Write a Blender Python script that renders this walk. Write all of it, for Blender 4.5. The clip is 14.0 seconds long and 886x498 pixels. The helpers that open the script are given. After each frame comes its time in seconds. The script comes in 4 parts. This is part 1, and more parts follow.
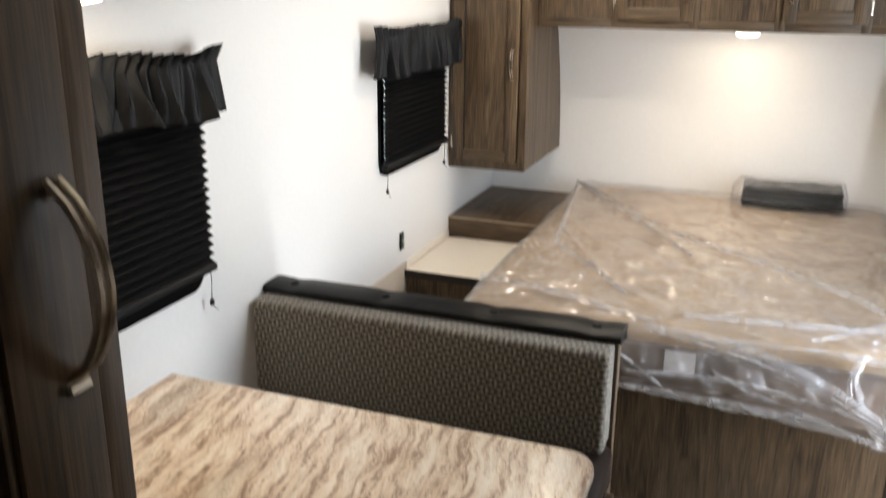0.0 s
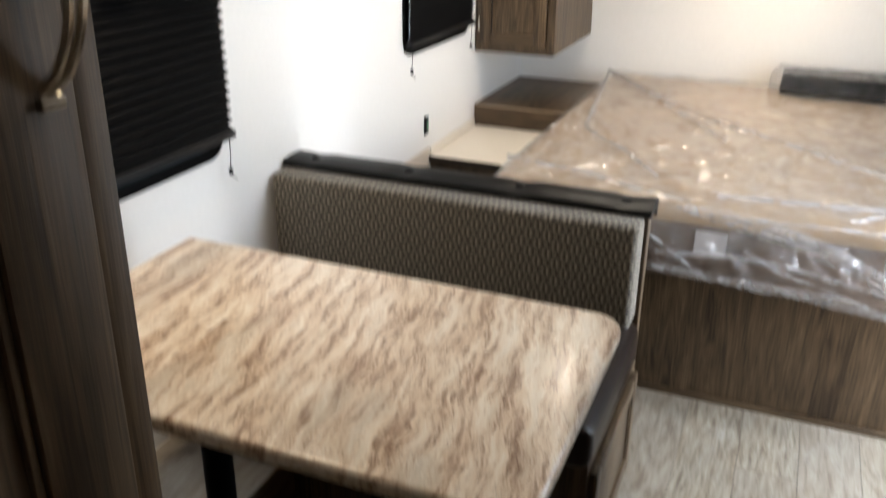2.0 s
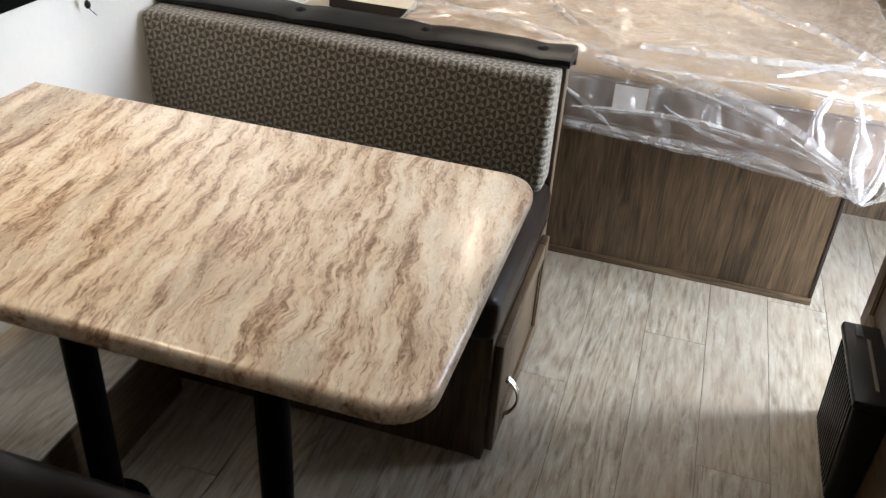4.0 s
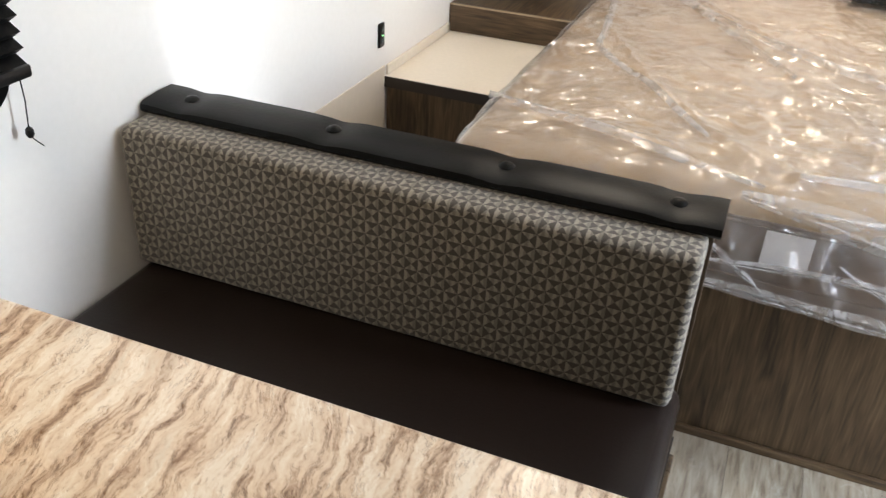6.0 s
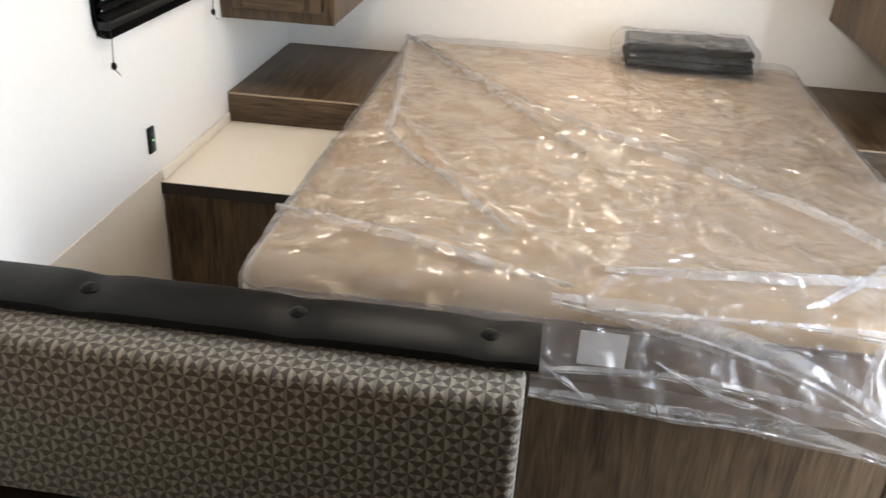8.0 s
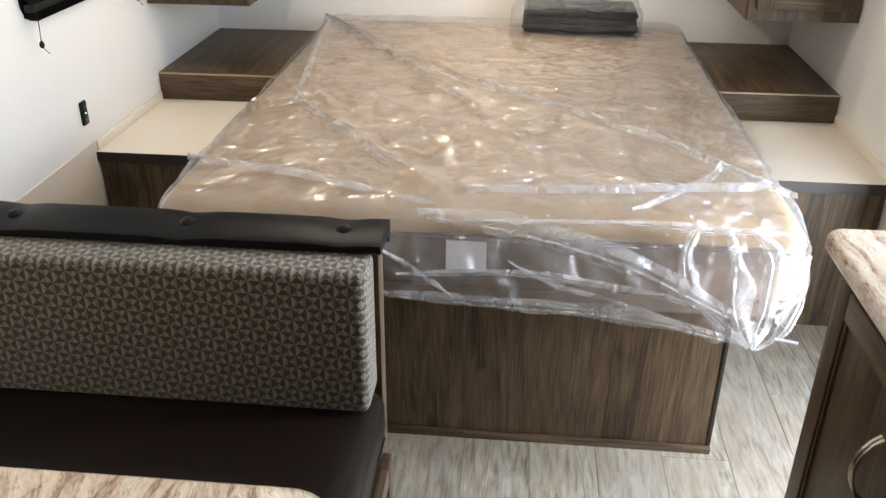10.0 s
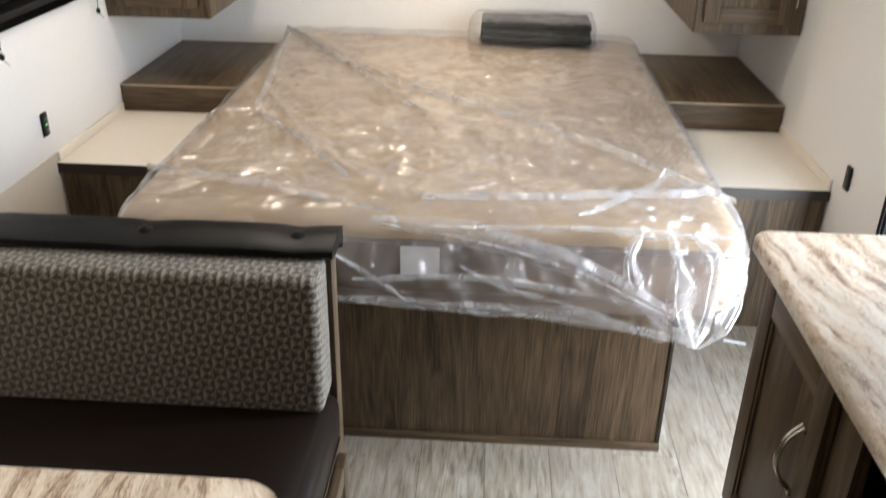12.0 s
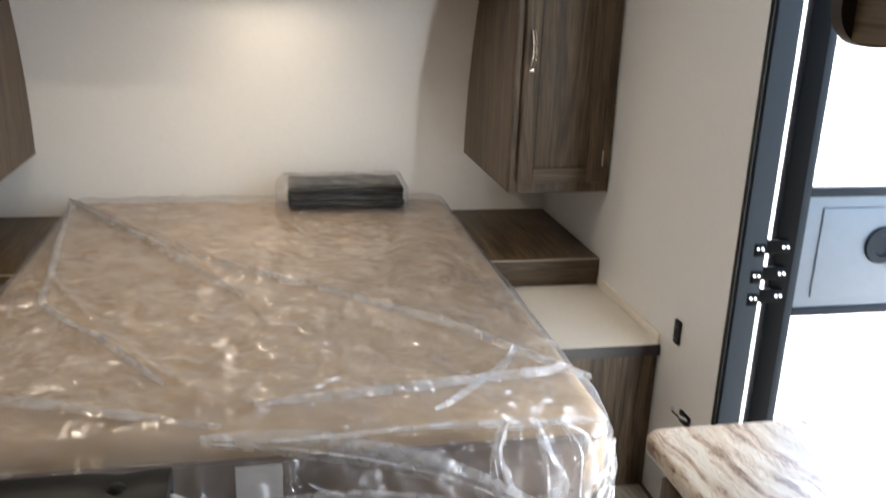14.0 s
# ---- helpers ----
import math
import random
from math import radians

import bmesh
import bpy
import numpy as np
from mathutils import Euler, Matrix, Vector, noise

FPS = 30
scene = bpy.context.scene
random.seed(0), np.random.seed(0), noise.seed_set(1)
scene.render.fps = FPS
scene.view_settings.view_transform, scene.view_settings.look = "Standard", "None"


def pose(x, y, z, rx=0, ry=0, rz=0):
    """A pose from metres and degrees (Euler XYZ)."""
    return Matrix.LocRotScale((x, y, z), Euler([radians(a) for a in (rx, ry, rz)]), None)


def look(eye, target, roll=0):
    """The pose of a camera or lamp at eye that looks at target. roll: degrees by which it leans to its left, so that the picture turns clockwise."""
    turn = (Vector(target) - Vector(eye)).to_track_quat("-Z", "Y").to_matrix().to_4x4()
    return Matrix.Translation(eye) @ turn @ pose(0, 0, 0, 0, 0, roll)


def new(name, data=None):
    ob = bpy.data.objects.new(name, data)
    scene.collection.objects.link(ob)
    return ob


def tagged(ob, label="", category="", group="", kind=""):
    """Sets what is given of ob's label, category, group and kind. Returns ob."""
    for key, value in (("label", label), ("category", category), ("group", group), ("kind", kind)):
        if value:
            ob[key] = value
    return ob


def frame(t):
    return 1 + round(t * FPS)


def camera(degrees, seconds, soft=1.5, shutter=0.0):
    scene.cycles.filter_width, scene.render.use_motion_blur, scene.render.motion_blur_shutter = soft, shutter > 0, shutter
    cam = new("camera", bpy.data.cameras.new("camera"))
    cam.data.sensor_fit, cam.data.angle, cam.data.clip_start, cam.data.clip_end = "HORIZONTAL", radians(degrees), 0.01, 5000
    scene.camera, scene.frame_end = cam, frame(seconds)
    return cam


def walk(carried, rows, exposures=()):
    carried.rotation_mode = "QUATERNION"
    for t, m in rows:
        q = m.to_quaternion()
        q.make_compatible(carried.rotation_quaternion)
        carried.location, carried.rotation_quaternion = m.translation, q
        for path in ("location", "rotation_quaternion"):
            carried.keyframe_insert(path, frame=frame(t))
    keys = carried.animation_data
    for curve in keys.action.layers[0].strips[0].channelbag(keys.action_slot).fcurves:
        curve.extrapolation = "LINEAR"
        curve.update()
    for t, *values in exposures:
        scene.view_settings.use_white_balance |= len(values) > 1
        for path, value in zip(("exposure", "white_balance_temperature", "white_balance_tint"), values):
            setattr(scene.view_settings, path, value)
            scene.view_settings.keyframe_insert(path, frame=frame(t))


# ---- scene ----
cam = camera(54.5, 14.0, soft=1.3, shutter=0.4)
PATH = [
    (0, (0.163, 0.152, 1.645), (-0.502, 1.942, 1.05), 0.5),
    (0.5, (0.153, 0.141, 1.709), (-0.557, 1.979, 1.37), -0.0),
    (0.9, (0.168, 0.124, 1.746), (-0.56, 1.973, 1.517), -0.3),
    (1, (0.165, 0.123, 1.742), (-0.564, 1.972, 1.519), -0.4),
    (1.5, (0.151, 0.172, 1.634), (-0.579, 1.988, 1.221), -1.0),
    (2, (0.157, 0.178, 1.521), (-0.535, 1.882, 0.736), 0.6),
    (2.2, (0.161, 0.148, 1.511), (-0.488, 1.8, 0.588), 2.7),
    (4.3, (0.124, 0.421, 1.429), (-0.316, 2.053, 0.359), 3.9),
    (4.5, (0.134, 0.464, 1.432), (-0.334, 2.1, 0.382), 4.6),
    (5, (0.117, 0.624, 1.409), (-0.415, 2.263, 0.394), 4.9),
    (5.5, (0.008, 0.859, 1.403), (-0.535, 2.497, 0.391), 4.9),
    (6, (-0.117, 1.018, 1.391), (-0.71, 2.628, 0.362), 3.2),
    (6.5, (-0.129, 1.07, 1.396), (-0.792, 2.604, 0.297), 1.4),
    (7, (-0.076, 1.212, 1.409), (-0.728, 2.754, 0.315), 0.9),
    (7.5, (-0.115, 1.254, 1.452), (-0.562, 2.932, 0.46), 1.6),
    (8, (-0.143, 1.227, 1.453), (-0.348, 2.992, 0.535), 3.1),
    (8.5, (-0.105, 1.194, 1.447), (-0.212, 2.972, 0.536), 2.6),
    (8.7, (-0.064, 1.168, 1.454), (-0.175, 2.947, 0.545), 1.9),
    (10.8, (0.143, 0.856, 1.439), (-0.022, 2.597, 0.469), 0.3),
    (11, (0.147, 0.858, 1.429), (-0.014, 2.59, 0.441), 0.1),
    (11.5, (0.154, 0.867, 1.425), (0.011, 2.586, 0.413), 0.1),
    (12, (0.151, 0.873, 1.47), (0.058, 2.656, 0.569), 1.0),
    (12.5, (0.12, 0.947, 1.5), (0.112, 2.811, 0.777), 2.0),
    (13, (0.096, 1.015, 1.553), (0.199, 2.924, 0.966), 1.6),
    (13.5, (0.053, 1.075, 1.57), (0.311, 2.995, 1.073), 1.7),
    (14, (0.046, 1.106, 1.512), (0.433, 2.974, 0.911), 2.1),
]
walk(cam, [(t, look(eye, target, roll)) for t, eye, target, roll in PATH], [(0.0, 3.34), (1.5, 3.34), (2.2, 3.52), (4.3, 3.68), (6.0, 3.56), (7.0, 3.58), (8.5, 3.38), (11.0, 3.4), (11.5, 3.4), (12.5, 3.3), (13.5, 2.9), (14.0, 2.8)])

# ---------------------------------------------------------------- light
world = bpy.data.worlds.new("sky")
scene.world = world
world.use_nodes = True
wn = world.node_tree
sky = wn.nodes.new("ShaderNodeTexSky")
sky.sky_type, sky.sun_disc = "NISHITA", False
sky.sun_elevation, sky.sun_rotation = radians(45), radians(0)
wn.nodes["Background"].inputs["Strength"].default_value = 0.15
wn.links.new(sky.outputs["Color"], wn.nodes["Background"].inputs["Color"])

sun = new("sun", bpy.data.lights.new("sun", "SUN"))
sun.data.energy, sun.data.angle, sun.data.color = 4.0, radians(0.5), (1.0, 0.95, 0.88)
sun.matrix_world = look((0, 0, 0), (0.02, -0.70, -0.71))


SKY_LAMP = new("doorway_sky_lamp", bpy.data.lights.new("doorway_sky_lamp", "AREA"))
SKY_LAMP.data.shape, SKY_LAMP.data.size, SKY_LAMP.data.size_y = "RECTANGLE", 0.20, 1.75
SKY_LAMP.data.energy, SKY_LAMP.data.color = 4.2, (0.90, 0.95, 1.0)
SKY_LAMP.matrix_world = look((1.246, 2.425, 0.93), (0.0, 2.425, 0.93))


def lamp(name, kind, energy, colour, m, size=0.1):
    ob = new(name, bpy.data.lights.new(name, kind))
    ob.data.energy, ob.data.color = energy, colour
    if kind == "AREA":
        ob.data.shape, ob.data.size = "DISK", size
    else:
        ob.data.shadow_soft_size = size
    ob.matrix_world = m
    return ob


WARM, COOL = (1.0, 0.84, 0.64), (1.0, 0.87, 0.70)
CEIL = 1.95
lamp("dome_lamp", "AREA", 0.74, COOL, look((-0.478, 3.33, 1.896), (-0.478, 3.33, 0)), 0.09)
lamp("dome_lamp", "AREA", 0.05, COOL, look((0.02, 0.93, 1.896), (0.02, 0.93, 0)), 0.09)
lamp("under_cabinet_lamp", "AREA", 0.36, WARM, look((0.06, 4.085, 1.425), (0.06, 4.085, 0)), 0.08)
lamp("dinette_lamp", "AREA", 0.47, WARM, look((-0.95, 1.36, 1.598), (-0.95, 1.36, 0)), 0.07)


# ---------------------------------------------------------------- materials
class Mat:
    """A small wrapper to write node materials in few lines."""

    def __init__(self, name):
        self.m = bpy.data.materials.new(name)
        self.m.use_nodes = True
        self.t = self.m.node_tree
        self.b = self.t.nodes["Principled BSDF"]

    def n(self, kind, **inputs):
        node = self.t.nodes.new("ShaderNode" + kind)
        for key, value in inputs.items():
            self.put(node, key.replace("_", " "), value)
        return node

    def put(self, node, key, value):
        if isinstance(value, bpy.types.NodeSocket):
            self.t.links.new(value, node.inputs[key])
        else:
            node.inputs[key].default_value = value

    def set(self, **inputs):
        for key, value in inputs.items():
            self.put(self.b, key.replace("_", " "), value)
        return self

    def coords(self, which="Object", scale=(1, 1, 1), turn=(0, 0, 0), vary=True):
        vec = self.n("TexCoord").outputs[which]
        if vary:
            info = self.n("ObjectInfo").outputs["Random"]
            far = self.n("VectorMath")
            far.operation = "MULTIPLY_ADD"
            self.put(far, 0, info)
            far.inputs[1].default_value = (17.0, 9.0, 13.0)
            self.put(far, 2, vec)
            vec = far.outputs[0]
        mp = self.n("Mapping", Vector=vec, Scale=scale, Rotation=turn)
        return mp.outputs[0]

    def noise(self, vec, scale, detail=4.0, rough=0.55, warp=0.0):
        return self.n("TexNoise", Vector=vec, Scale=scale, Detail=detail, Roughness=rough, Distortion=warp).outputs["Fac"]

    def ramp(self, fac, *stops):
        node = self.n("ValToRGB", Fac=fac)
        els = node.color_ramp.elements
        while len(els) < len(stops):
            els.new(0.5)
        for el, (pos, col) in zip(els, stops):
            el.position = pos
            el.color = (*col, 1) if len(col) == 3 else (col[0], col[0], col[0], 1)
        return node.outputs["Color"]

    def math(self, op, a, b=0.0, c=0.0):
        node = self.n("Math")
        node.operation = op
        for i, v in enumerate((a, b, c)):
            self.put(node, i, v)
        return node.outputs[0]

    def mix(self, fac, a, b, mode="MIX"):
        node = self.t.nodes.new("ShaderNodeMix")
        node.data_type, node.blend_type = "RGBA", mode
        for key, v in ((0, fac), (6, a), (7, b)):
            if isinstance(v, bpy.types.NodeSocket):
                self.t.links.new(v, node.inputs[key])
            else:
                node.inputs[key].default_value = v if key == 0 else (*v, 1)
        return node.outputs[2]

    def bump(self, height, strength, distance=0.002):
        node = self.n("Bump", Height=height, Strength=strength, Distance=distance)
        self.set(Normal=node.outputs[0])
        return self


def plain(name, colour, rough=0.5, metal=0.0, mottle=0.08, scale=30.0, bump=0.0, gloss=0.5):
    k = Mat(name)
    vec = k.coords()
    f = k.noise(vec, scale)
    g = k.noise(vec, scale * 0.12, 2.0)
    lo, hi = [tuple(min(1.0, c * s) for c in colour) for s in (1 - mottle, 1 + mottle)]
    col = k.mix(k.math("MULTIPLY", g, 0.5), k.ramp(f, (0.3, lo), (0.7, hi)), lo)
    k.set(Base_Color=col, Metallic=metal, Specular_IOR_Level=gloss, Roughness=k.math("MULTIPLY_ADD", f, 0.12, rough - 0.06))
    if bump:
        k.bump(f, bump)
    return k.m


def wood(name, axis, dark, mid, light, rough=0.42):
    """Printed oak laminate with the grain along one axis: 0, 1 or 2."""
    k = Mat(name)
    s = [1.0, 1.0, 1.0]
    s[axis] = 0.04
    fine = k.noise(k.coords(scale=s), 210.0, 5.0, 0.62, 0.1)
    s[axis] = 0.10
    broad = k.noise(k.coords(scale=s), 13.0, 3.0, 0.55, 0.8)
    rings = k.math("PINGPONG", k.math("MULTIPLY", broad, 11.0), 1.0)
    s[axis] = 0.03
    pores = k.noise(k.coords(scale=s), 260.0, 2.0, 0.5)
    patch = k.noise(k.coords(), 3.5, 3.0, 0.6)
    f = k.math("ADD", k.math("MULTIPLY", fine, 0.46), k.math("MULTIPLY", broad, 0.34))
    f = k.math("ADD", f, k.math("MULTIPLY", rings, 0.12))
    f = k.math("ADD", f, k.math("MULTIPLY_ADD", patch, 0.16, -0.06))
    col = k.ramp(f, (0.34, dark), (0.48, mid), (0.64, light))
    col = k.mix(k.math("MULTIPLY", k.ramp(pores, (0.56, (0.0,)), (0.66, (1.0,))), 0.3), col, tuple(c * 0.5 for c in dark))
    k.set(Base_Color=col, Specular_IOR_Level=0.35, Roughness=k.math("MULTIPLY_ADD", fine, 0.2, rough - 0.06))
    k.bump(k.math("SUBTRACT", fine, k.math("MULTIPLY", pores, 0.6)), 0.3, 0.0008)
    return k.m


D, M, L = (0.032, 0.0204, 0.0115), (0.086, 0.0565, 0.0320), (0.162, 0.111, 0.0635)
WOOD = [wood("oak_laminate_" + n, i, D, M, L) for i, n in enumerate("xyz")]
WOOD_EDGE = plain("dark_edge_band", (0.018, 0.012, 0.009), 0.4)


def laminate():
    """Cream and brown stone-look laminate whose wavy veins run lengthwise."""
    k = Mat("stone_look_laminate")

    def pushed(vec, scale, detail, amount):
        """Coordinates shaken about by a noise."""
        shake = k.n("TexNoise", Vector=vec, Scale=scale, Detail=detail, Roughness=0.6).outputs["Color"]
        mid = k.n("VectorMath")
        mid.operation = "SUBTRACT"
        k.put(mid, 0, shake)
        mid.inputs[1].default_value = (0.5, 0.5, 0.5)
        vm = k.n("VectorMath")
        vm.operation = "MULTIPLY_ADD"
        k.put(vm, 0, mid.outputs[0])
        vm.inputs[1].default_value = (amount, amount, 0.0)
        k.put(vm, 2, vec)
        return vm.outputs[0]

    flat = k.coords(vary=False, turn=(0, 0, radians(-9)))
    warped = pushed(pushed(flat, 5.0, 3.0, 0.070), 30.0, 4.0, 0.016)

    def drawn(stretch, dx):
        return k.n("Mapping", Vector=warped, Scale=(1.0, stretch, 1.0), Location=(dx, dx * 0.7, 0)).outputs[0]

    a = k.noise(drawn(0.13, 0.0), 36.0, 9.0, 0.66)
    b = k.noise(drawn(0.15, 3.1), 95.0, 7.0, 0.66)
    c = k.noise(drawn(0.30, 5.7), 7.0, 3.0, 0.55)
    d = k.noise(drawn(0.45, 8.3), 230.0, 3.0, 0.6)
    f = k.math("ADD", k.math("MULTIPLY", a, 0.55), k.math("MULTIPLY", b, 0.32))
    f = k.math("ADD", f, k.math("MULTIPLY", d, 0.13))
    col = k.ramp(f, (0.395, (0.24, 0.150, 0.095)), (0.435, (0.42, 0.295, 0.205)), (0.475, (0.60, 0.465, 0.345)), (0.515, (0.69, 0.575, 0.45)), (0.57, (0.76, 0.68, 0.57)), (0.66, (0.84, 0.78, 0.69)))
    grey = k.ramp(k.math("ADD", k.math("MULTIPLY", c, 0.75), k.math("MULTIPLY", b, 0.25)), (0.50, (0.0,)), (0.60, (1.0,)))
    col = k.mix(k.math("MULTIPLY", grey, 0.55), col, (0.40, 0.345, 0.275))

    def thin(value, level, width):
        return k.ramp(k.math("ABSOLUTE", k.math("SUBTRACT", value, level)), (0.0, (1.0,)), (width, (0.0,)))

    gate = k.ramp(b, (0.46, (1.0,)), (0.54, (0.0,)))
    col = k.mix(k.math("MULTIPLY", k.math("MULTIPLY", thin(a, 0.455, 0.015), gate), 0.9), col, (0.15, 0.088, 0.055))
    col = k.mix(k.math("MULTIPLY", thin(b, 0.43, 0.016), 0.7), col, (0.20, 0.125, 0.080))
    col = k.mix(k.math("MULTIPLY", thin(a, 0.57, 0.012), 0.6), col, (0.88, 0.84, 0.77))
    k.set(Base_Color=col, Roughness=k.math("MULTIPLY_ADD", d, 0.14, 0.22))
    k.bump(d, 0.05, 0.001)
    return k.m


def woven():
    """Upholstery: light and dark triangles that meet in pinwheels, in squares of 24 mm."""
    k = Mat("pinwheel_upholstery")
    uv = k.n("TexCoord").outputs["UV"]
    sep = k.n("SeparateXYZ", Vector=uv)
    cell = 0.0245
    u, v = (k.math("DIVIDE", sep.outputs[i], cell) for i in (0, 1))
    fu, fv = (k.math("ABSOLUTE", k.math("SUBTRACT", k.math("FRACT", w), 0.5)) for w in (u, v))
    bow = k.math("MULTIPLY", k.math("MULTIPLY", fu, fv), 0.9)
    tri = k.math("GREATER_THAN", k.math("SUBTRACT", fu, bow), k.math("SUBTRACT", k.math("MULTIPLY", fv, 1.0), k.math("MULTIPLY", bow, 1.0)))
    odd = k.math("MODULO", k.math("ADD", k.math("FLOOR", u), k.math("FLOOR", v)), 2.0)
    light = k.math("ABSOLUTE", k.math("SUBTRACT", tri, k.math("ABSOLUTE", odd)))
    half = k.math("GREATER_THAN", k.math("FRACT", k.math("MULTIPLY", u, 2.0)), 0.5)
    thread = k.n("TexWave", Vector=uv, Scale=260.0, Distortion=0.4)
    pale = k.mix(half, (0.295, 0.262, 0.205), (0.185, 0.164, 0.128))
    col = k.mix(light, (0.058, 0.047, 0.036), pale)
    col = k.mix(k.math("MULTIPLY", thread.outputs["Fac"], 0.25), col, (0.03, 0.025, 0.02))
    k.set(Base_Color=col, Roughness=0.85, Sheen_Weight=0.25)
    k.bump(k.math("ADD", light, thread.outputs["Fac"]), 0.25, 0.0008)
    return k.m


def film(name, milkiness, vary, relief, calm=0.0):
    """Thin polythene: mostly clear, a little milky, crumpled into small glossy facets."""
    k = Mat(name)
    vec = k.coords(vary=False)
    f = k.noise(vec, 9.0, 6.0, 0.65, 1.5)
    shake = k.n("TexNoise", Vector=vec, Scale=7.0, Detail=3.0).outputs["Color"]
    vm = k.n("VectorMath")
    vm.operation = "MULTIPLY_ADD"
    k.put(vm, 0, shake)
    vm.inputs[1].default_value = (0.16, 0.16, 0.16)
    k.put(vm, 2, k.coords(vary=False, scale=(1.0, 0.62, 1.0), turn=(0, 0, radians(38))))
    loose = vm.outputs[0]

    def facets(scale):
        cells = k.n("TexVoronoi", Vector=loose, Scale=scale)
        cells.feature = "DISTANCE_TO_EDGE"
        return k.math("DIVIDE", cells.outputs["Distance"], scale)

    def crease(scale, warp):
        return k.math("DIVIDE", k.math("ABSOLUTE", k.math("SUBTRACT", k.noise(loose, scale, 2.0, 0.5, warp), 0.5)), scale)

    h = k.math("ADD", k.math("MULTIPLY", facets(7.0), 0.145), k.math("MULTIPLY", facets(18.0), 0.085))
    h = k.math("ADD", h, k.math("MULTIPLY", crease(4.0, 0.8), 0.6))
    h = k.math("ADD", h, k.math("MULTIPLY", crease(13.0, 1.2), 0.22))
    rough_part = k.ramp(k.noise(vec, 2.6, 3.0, 0.5), (0.41, (calm,)), (0.57, (1.0,)))
    bump = k.n("Bump", Height=k.math("MULTIPLY", h, rough_part), Strength=1.0, Distance=relief)
    clear = k.n("BsdfTransparent", Color=(0.98, 0.98, 0.99, 1))
    milk = k.n("BsdfTranslucent", Color=(0.93, 0.94, 0.96, 1))
    white = k.n("BsdfDiffuse", Color=(0.93, 0.94, 0.96, 1))
    soft = k.n("MixShader", Fac=0.65)
    k.t.links.new(milk.outputs[0], soft.inputs[1])
    k.t.links.new(white.outputs[0], soft.inputs[2])
    body = k.n("MixShader", Fac=k.math("MULTIPLY_ADD", k.ramp(f, (0.4, (0.0,)), (0.7, (1.0,))), vary, milkiness))
    k.t.links.new(clear.outputs[0], body.inputs[1])
    k.t.links.new(soft.outputs[0], body.inputs[2])
    gloss = k.n("BsdfGlossy", Roughness=0.24, Normal=bump.outputs[0])
    fres = k.n("Fresnel", IOR=1.45)
    both = k.n("MixShader", Fac=k.math("MINIMUM", k.math("MULTIPLY", fres.outputs[0], 1.7), 0.36))
    k.t.links.new(body.outputs[0], both.inputs[1])
    k.t.links.new(gloss.outputs[0], both.inputs[2])
    k.t.links.new(both.outputs[0], k.t.nodes["Material Output"].inputs["Surface"])
    return k.m


def glowing(name, colour, strength):
    k = Mat(name)
    k.set(Base_Color=(0.9, 0.9, 0.9, 1), Emission_Color=(*colour, 1), Emission_Strength=strength)
    return k.m


def floor_planks():
    k = Mat("weathered_plank_vinyl")
    fine = k.noise(k.coords(scale=(1, 0.12, 1)), 80.0, 7.0, 0.66, 0.7)
    rings = k.noise(k.coords(scale=(1, 0.13, 1)), 8.0, 2.0, 0.5, 0.5)
    ring = k.math("PINGPONG", k.math("MULTIPLY", rings, 26.0), 1.0)
    blot = k.noise(k.coords(scale=(1, 0.5, 1)), 6.0, 4.0, 0.65)
    f = k.math("ADD", k.math("MULTIPLY", fine, 0.88), k.math("MULTIPLY", ring, 0.125))
    col = k.ramp(f, (0.36, (0.15, 0.122, 0.089)), (0.46, (0.275, 0.238, 0.182)), (0.56, (0.36, 0.322, 0.260)), (0.68, (0.45, 0.418, 0.355)))
    worn = k.noise(k.coords(scale=(1, 0.42, 1)), 15.0, 7.0, 0.74, 1.0)
    col = k.mix(k.math("MULTIPLY", k.ramp(worn, (0.54, (0.0,)), (0.64, (1.0,))), 0.5), col, (0.24, 0.195, 0.145))
    col = k.mix(k.math("MULTIPLY", k.ramp(worn, (0.34, (1.0,)), (0.43, (0.0,))), 0.4), col, (0.54, 0.53, 0.51))
    col = k.mix(k.math("MULTIPLY", k.ramp(blot, (0.45, (0.0,)), (0.68, (1.0,))), 0.42), col, (0.36, 0.285, 0.195))
    tone = k.n("ObjectInfo").outputs["Random"]
    col = k.mix(k.math("MULTIPLY", tone, 0.45), col, (0.29, 0.25, 0.21))
    k.set(Base_Color=col, Roughness=k.math("MULTIPLY_ADD", fine, 0.25, 0.28))
    k.bump(f, 0.3, 0.001)
    return k.m


def quilt(name, pale, deep, thread):
    k = Mat(name)
    vec = k.coords(vary=False)
    w1 = k.n("TexVoronoi", Vector=vec, Scale=11.0)
    w1.feature = "SMOOTH_F1"
    fine = k.noise(vec, 240.0, 3.0)
    col = k.ramp(w1.outputs["Distance"], (0.1, pale), (0.75, deep))
    col = k.mix(k.math("MULTIPLY", fine, 0.25), col, thread)
    k.set(Base_Color=col, Roughness=0.8, Sheen_Weight=0.3)
    k.bump(k.math("SUBTRACT", 1.0, w1.outputs["Distance"]), 0.6, 0.012)
    return k.m


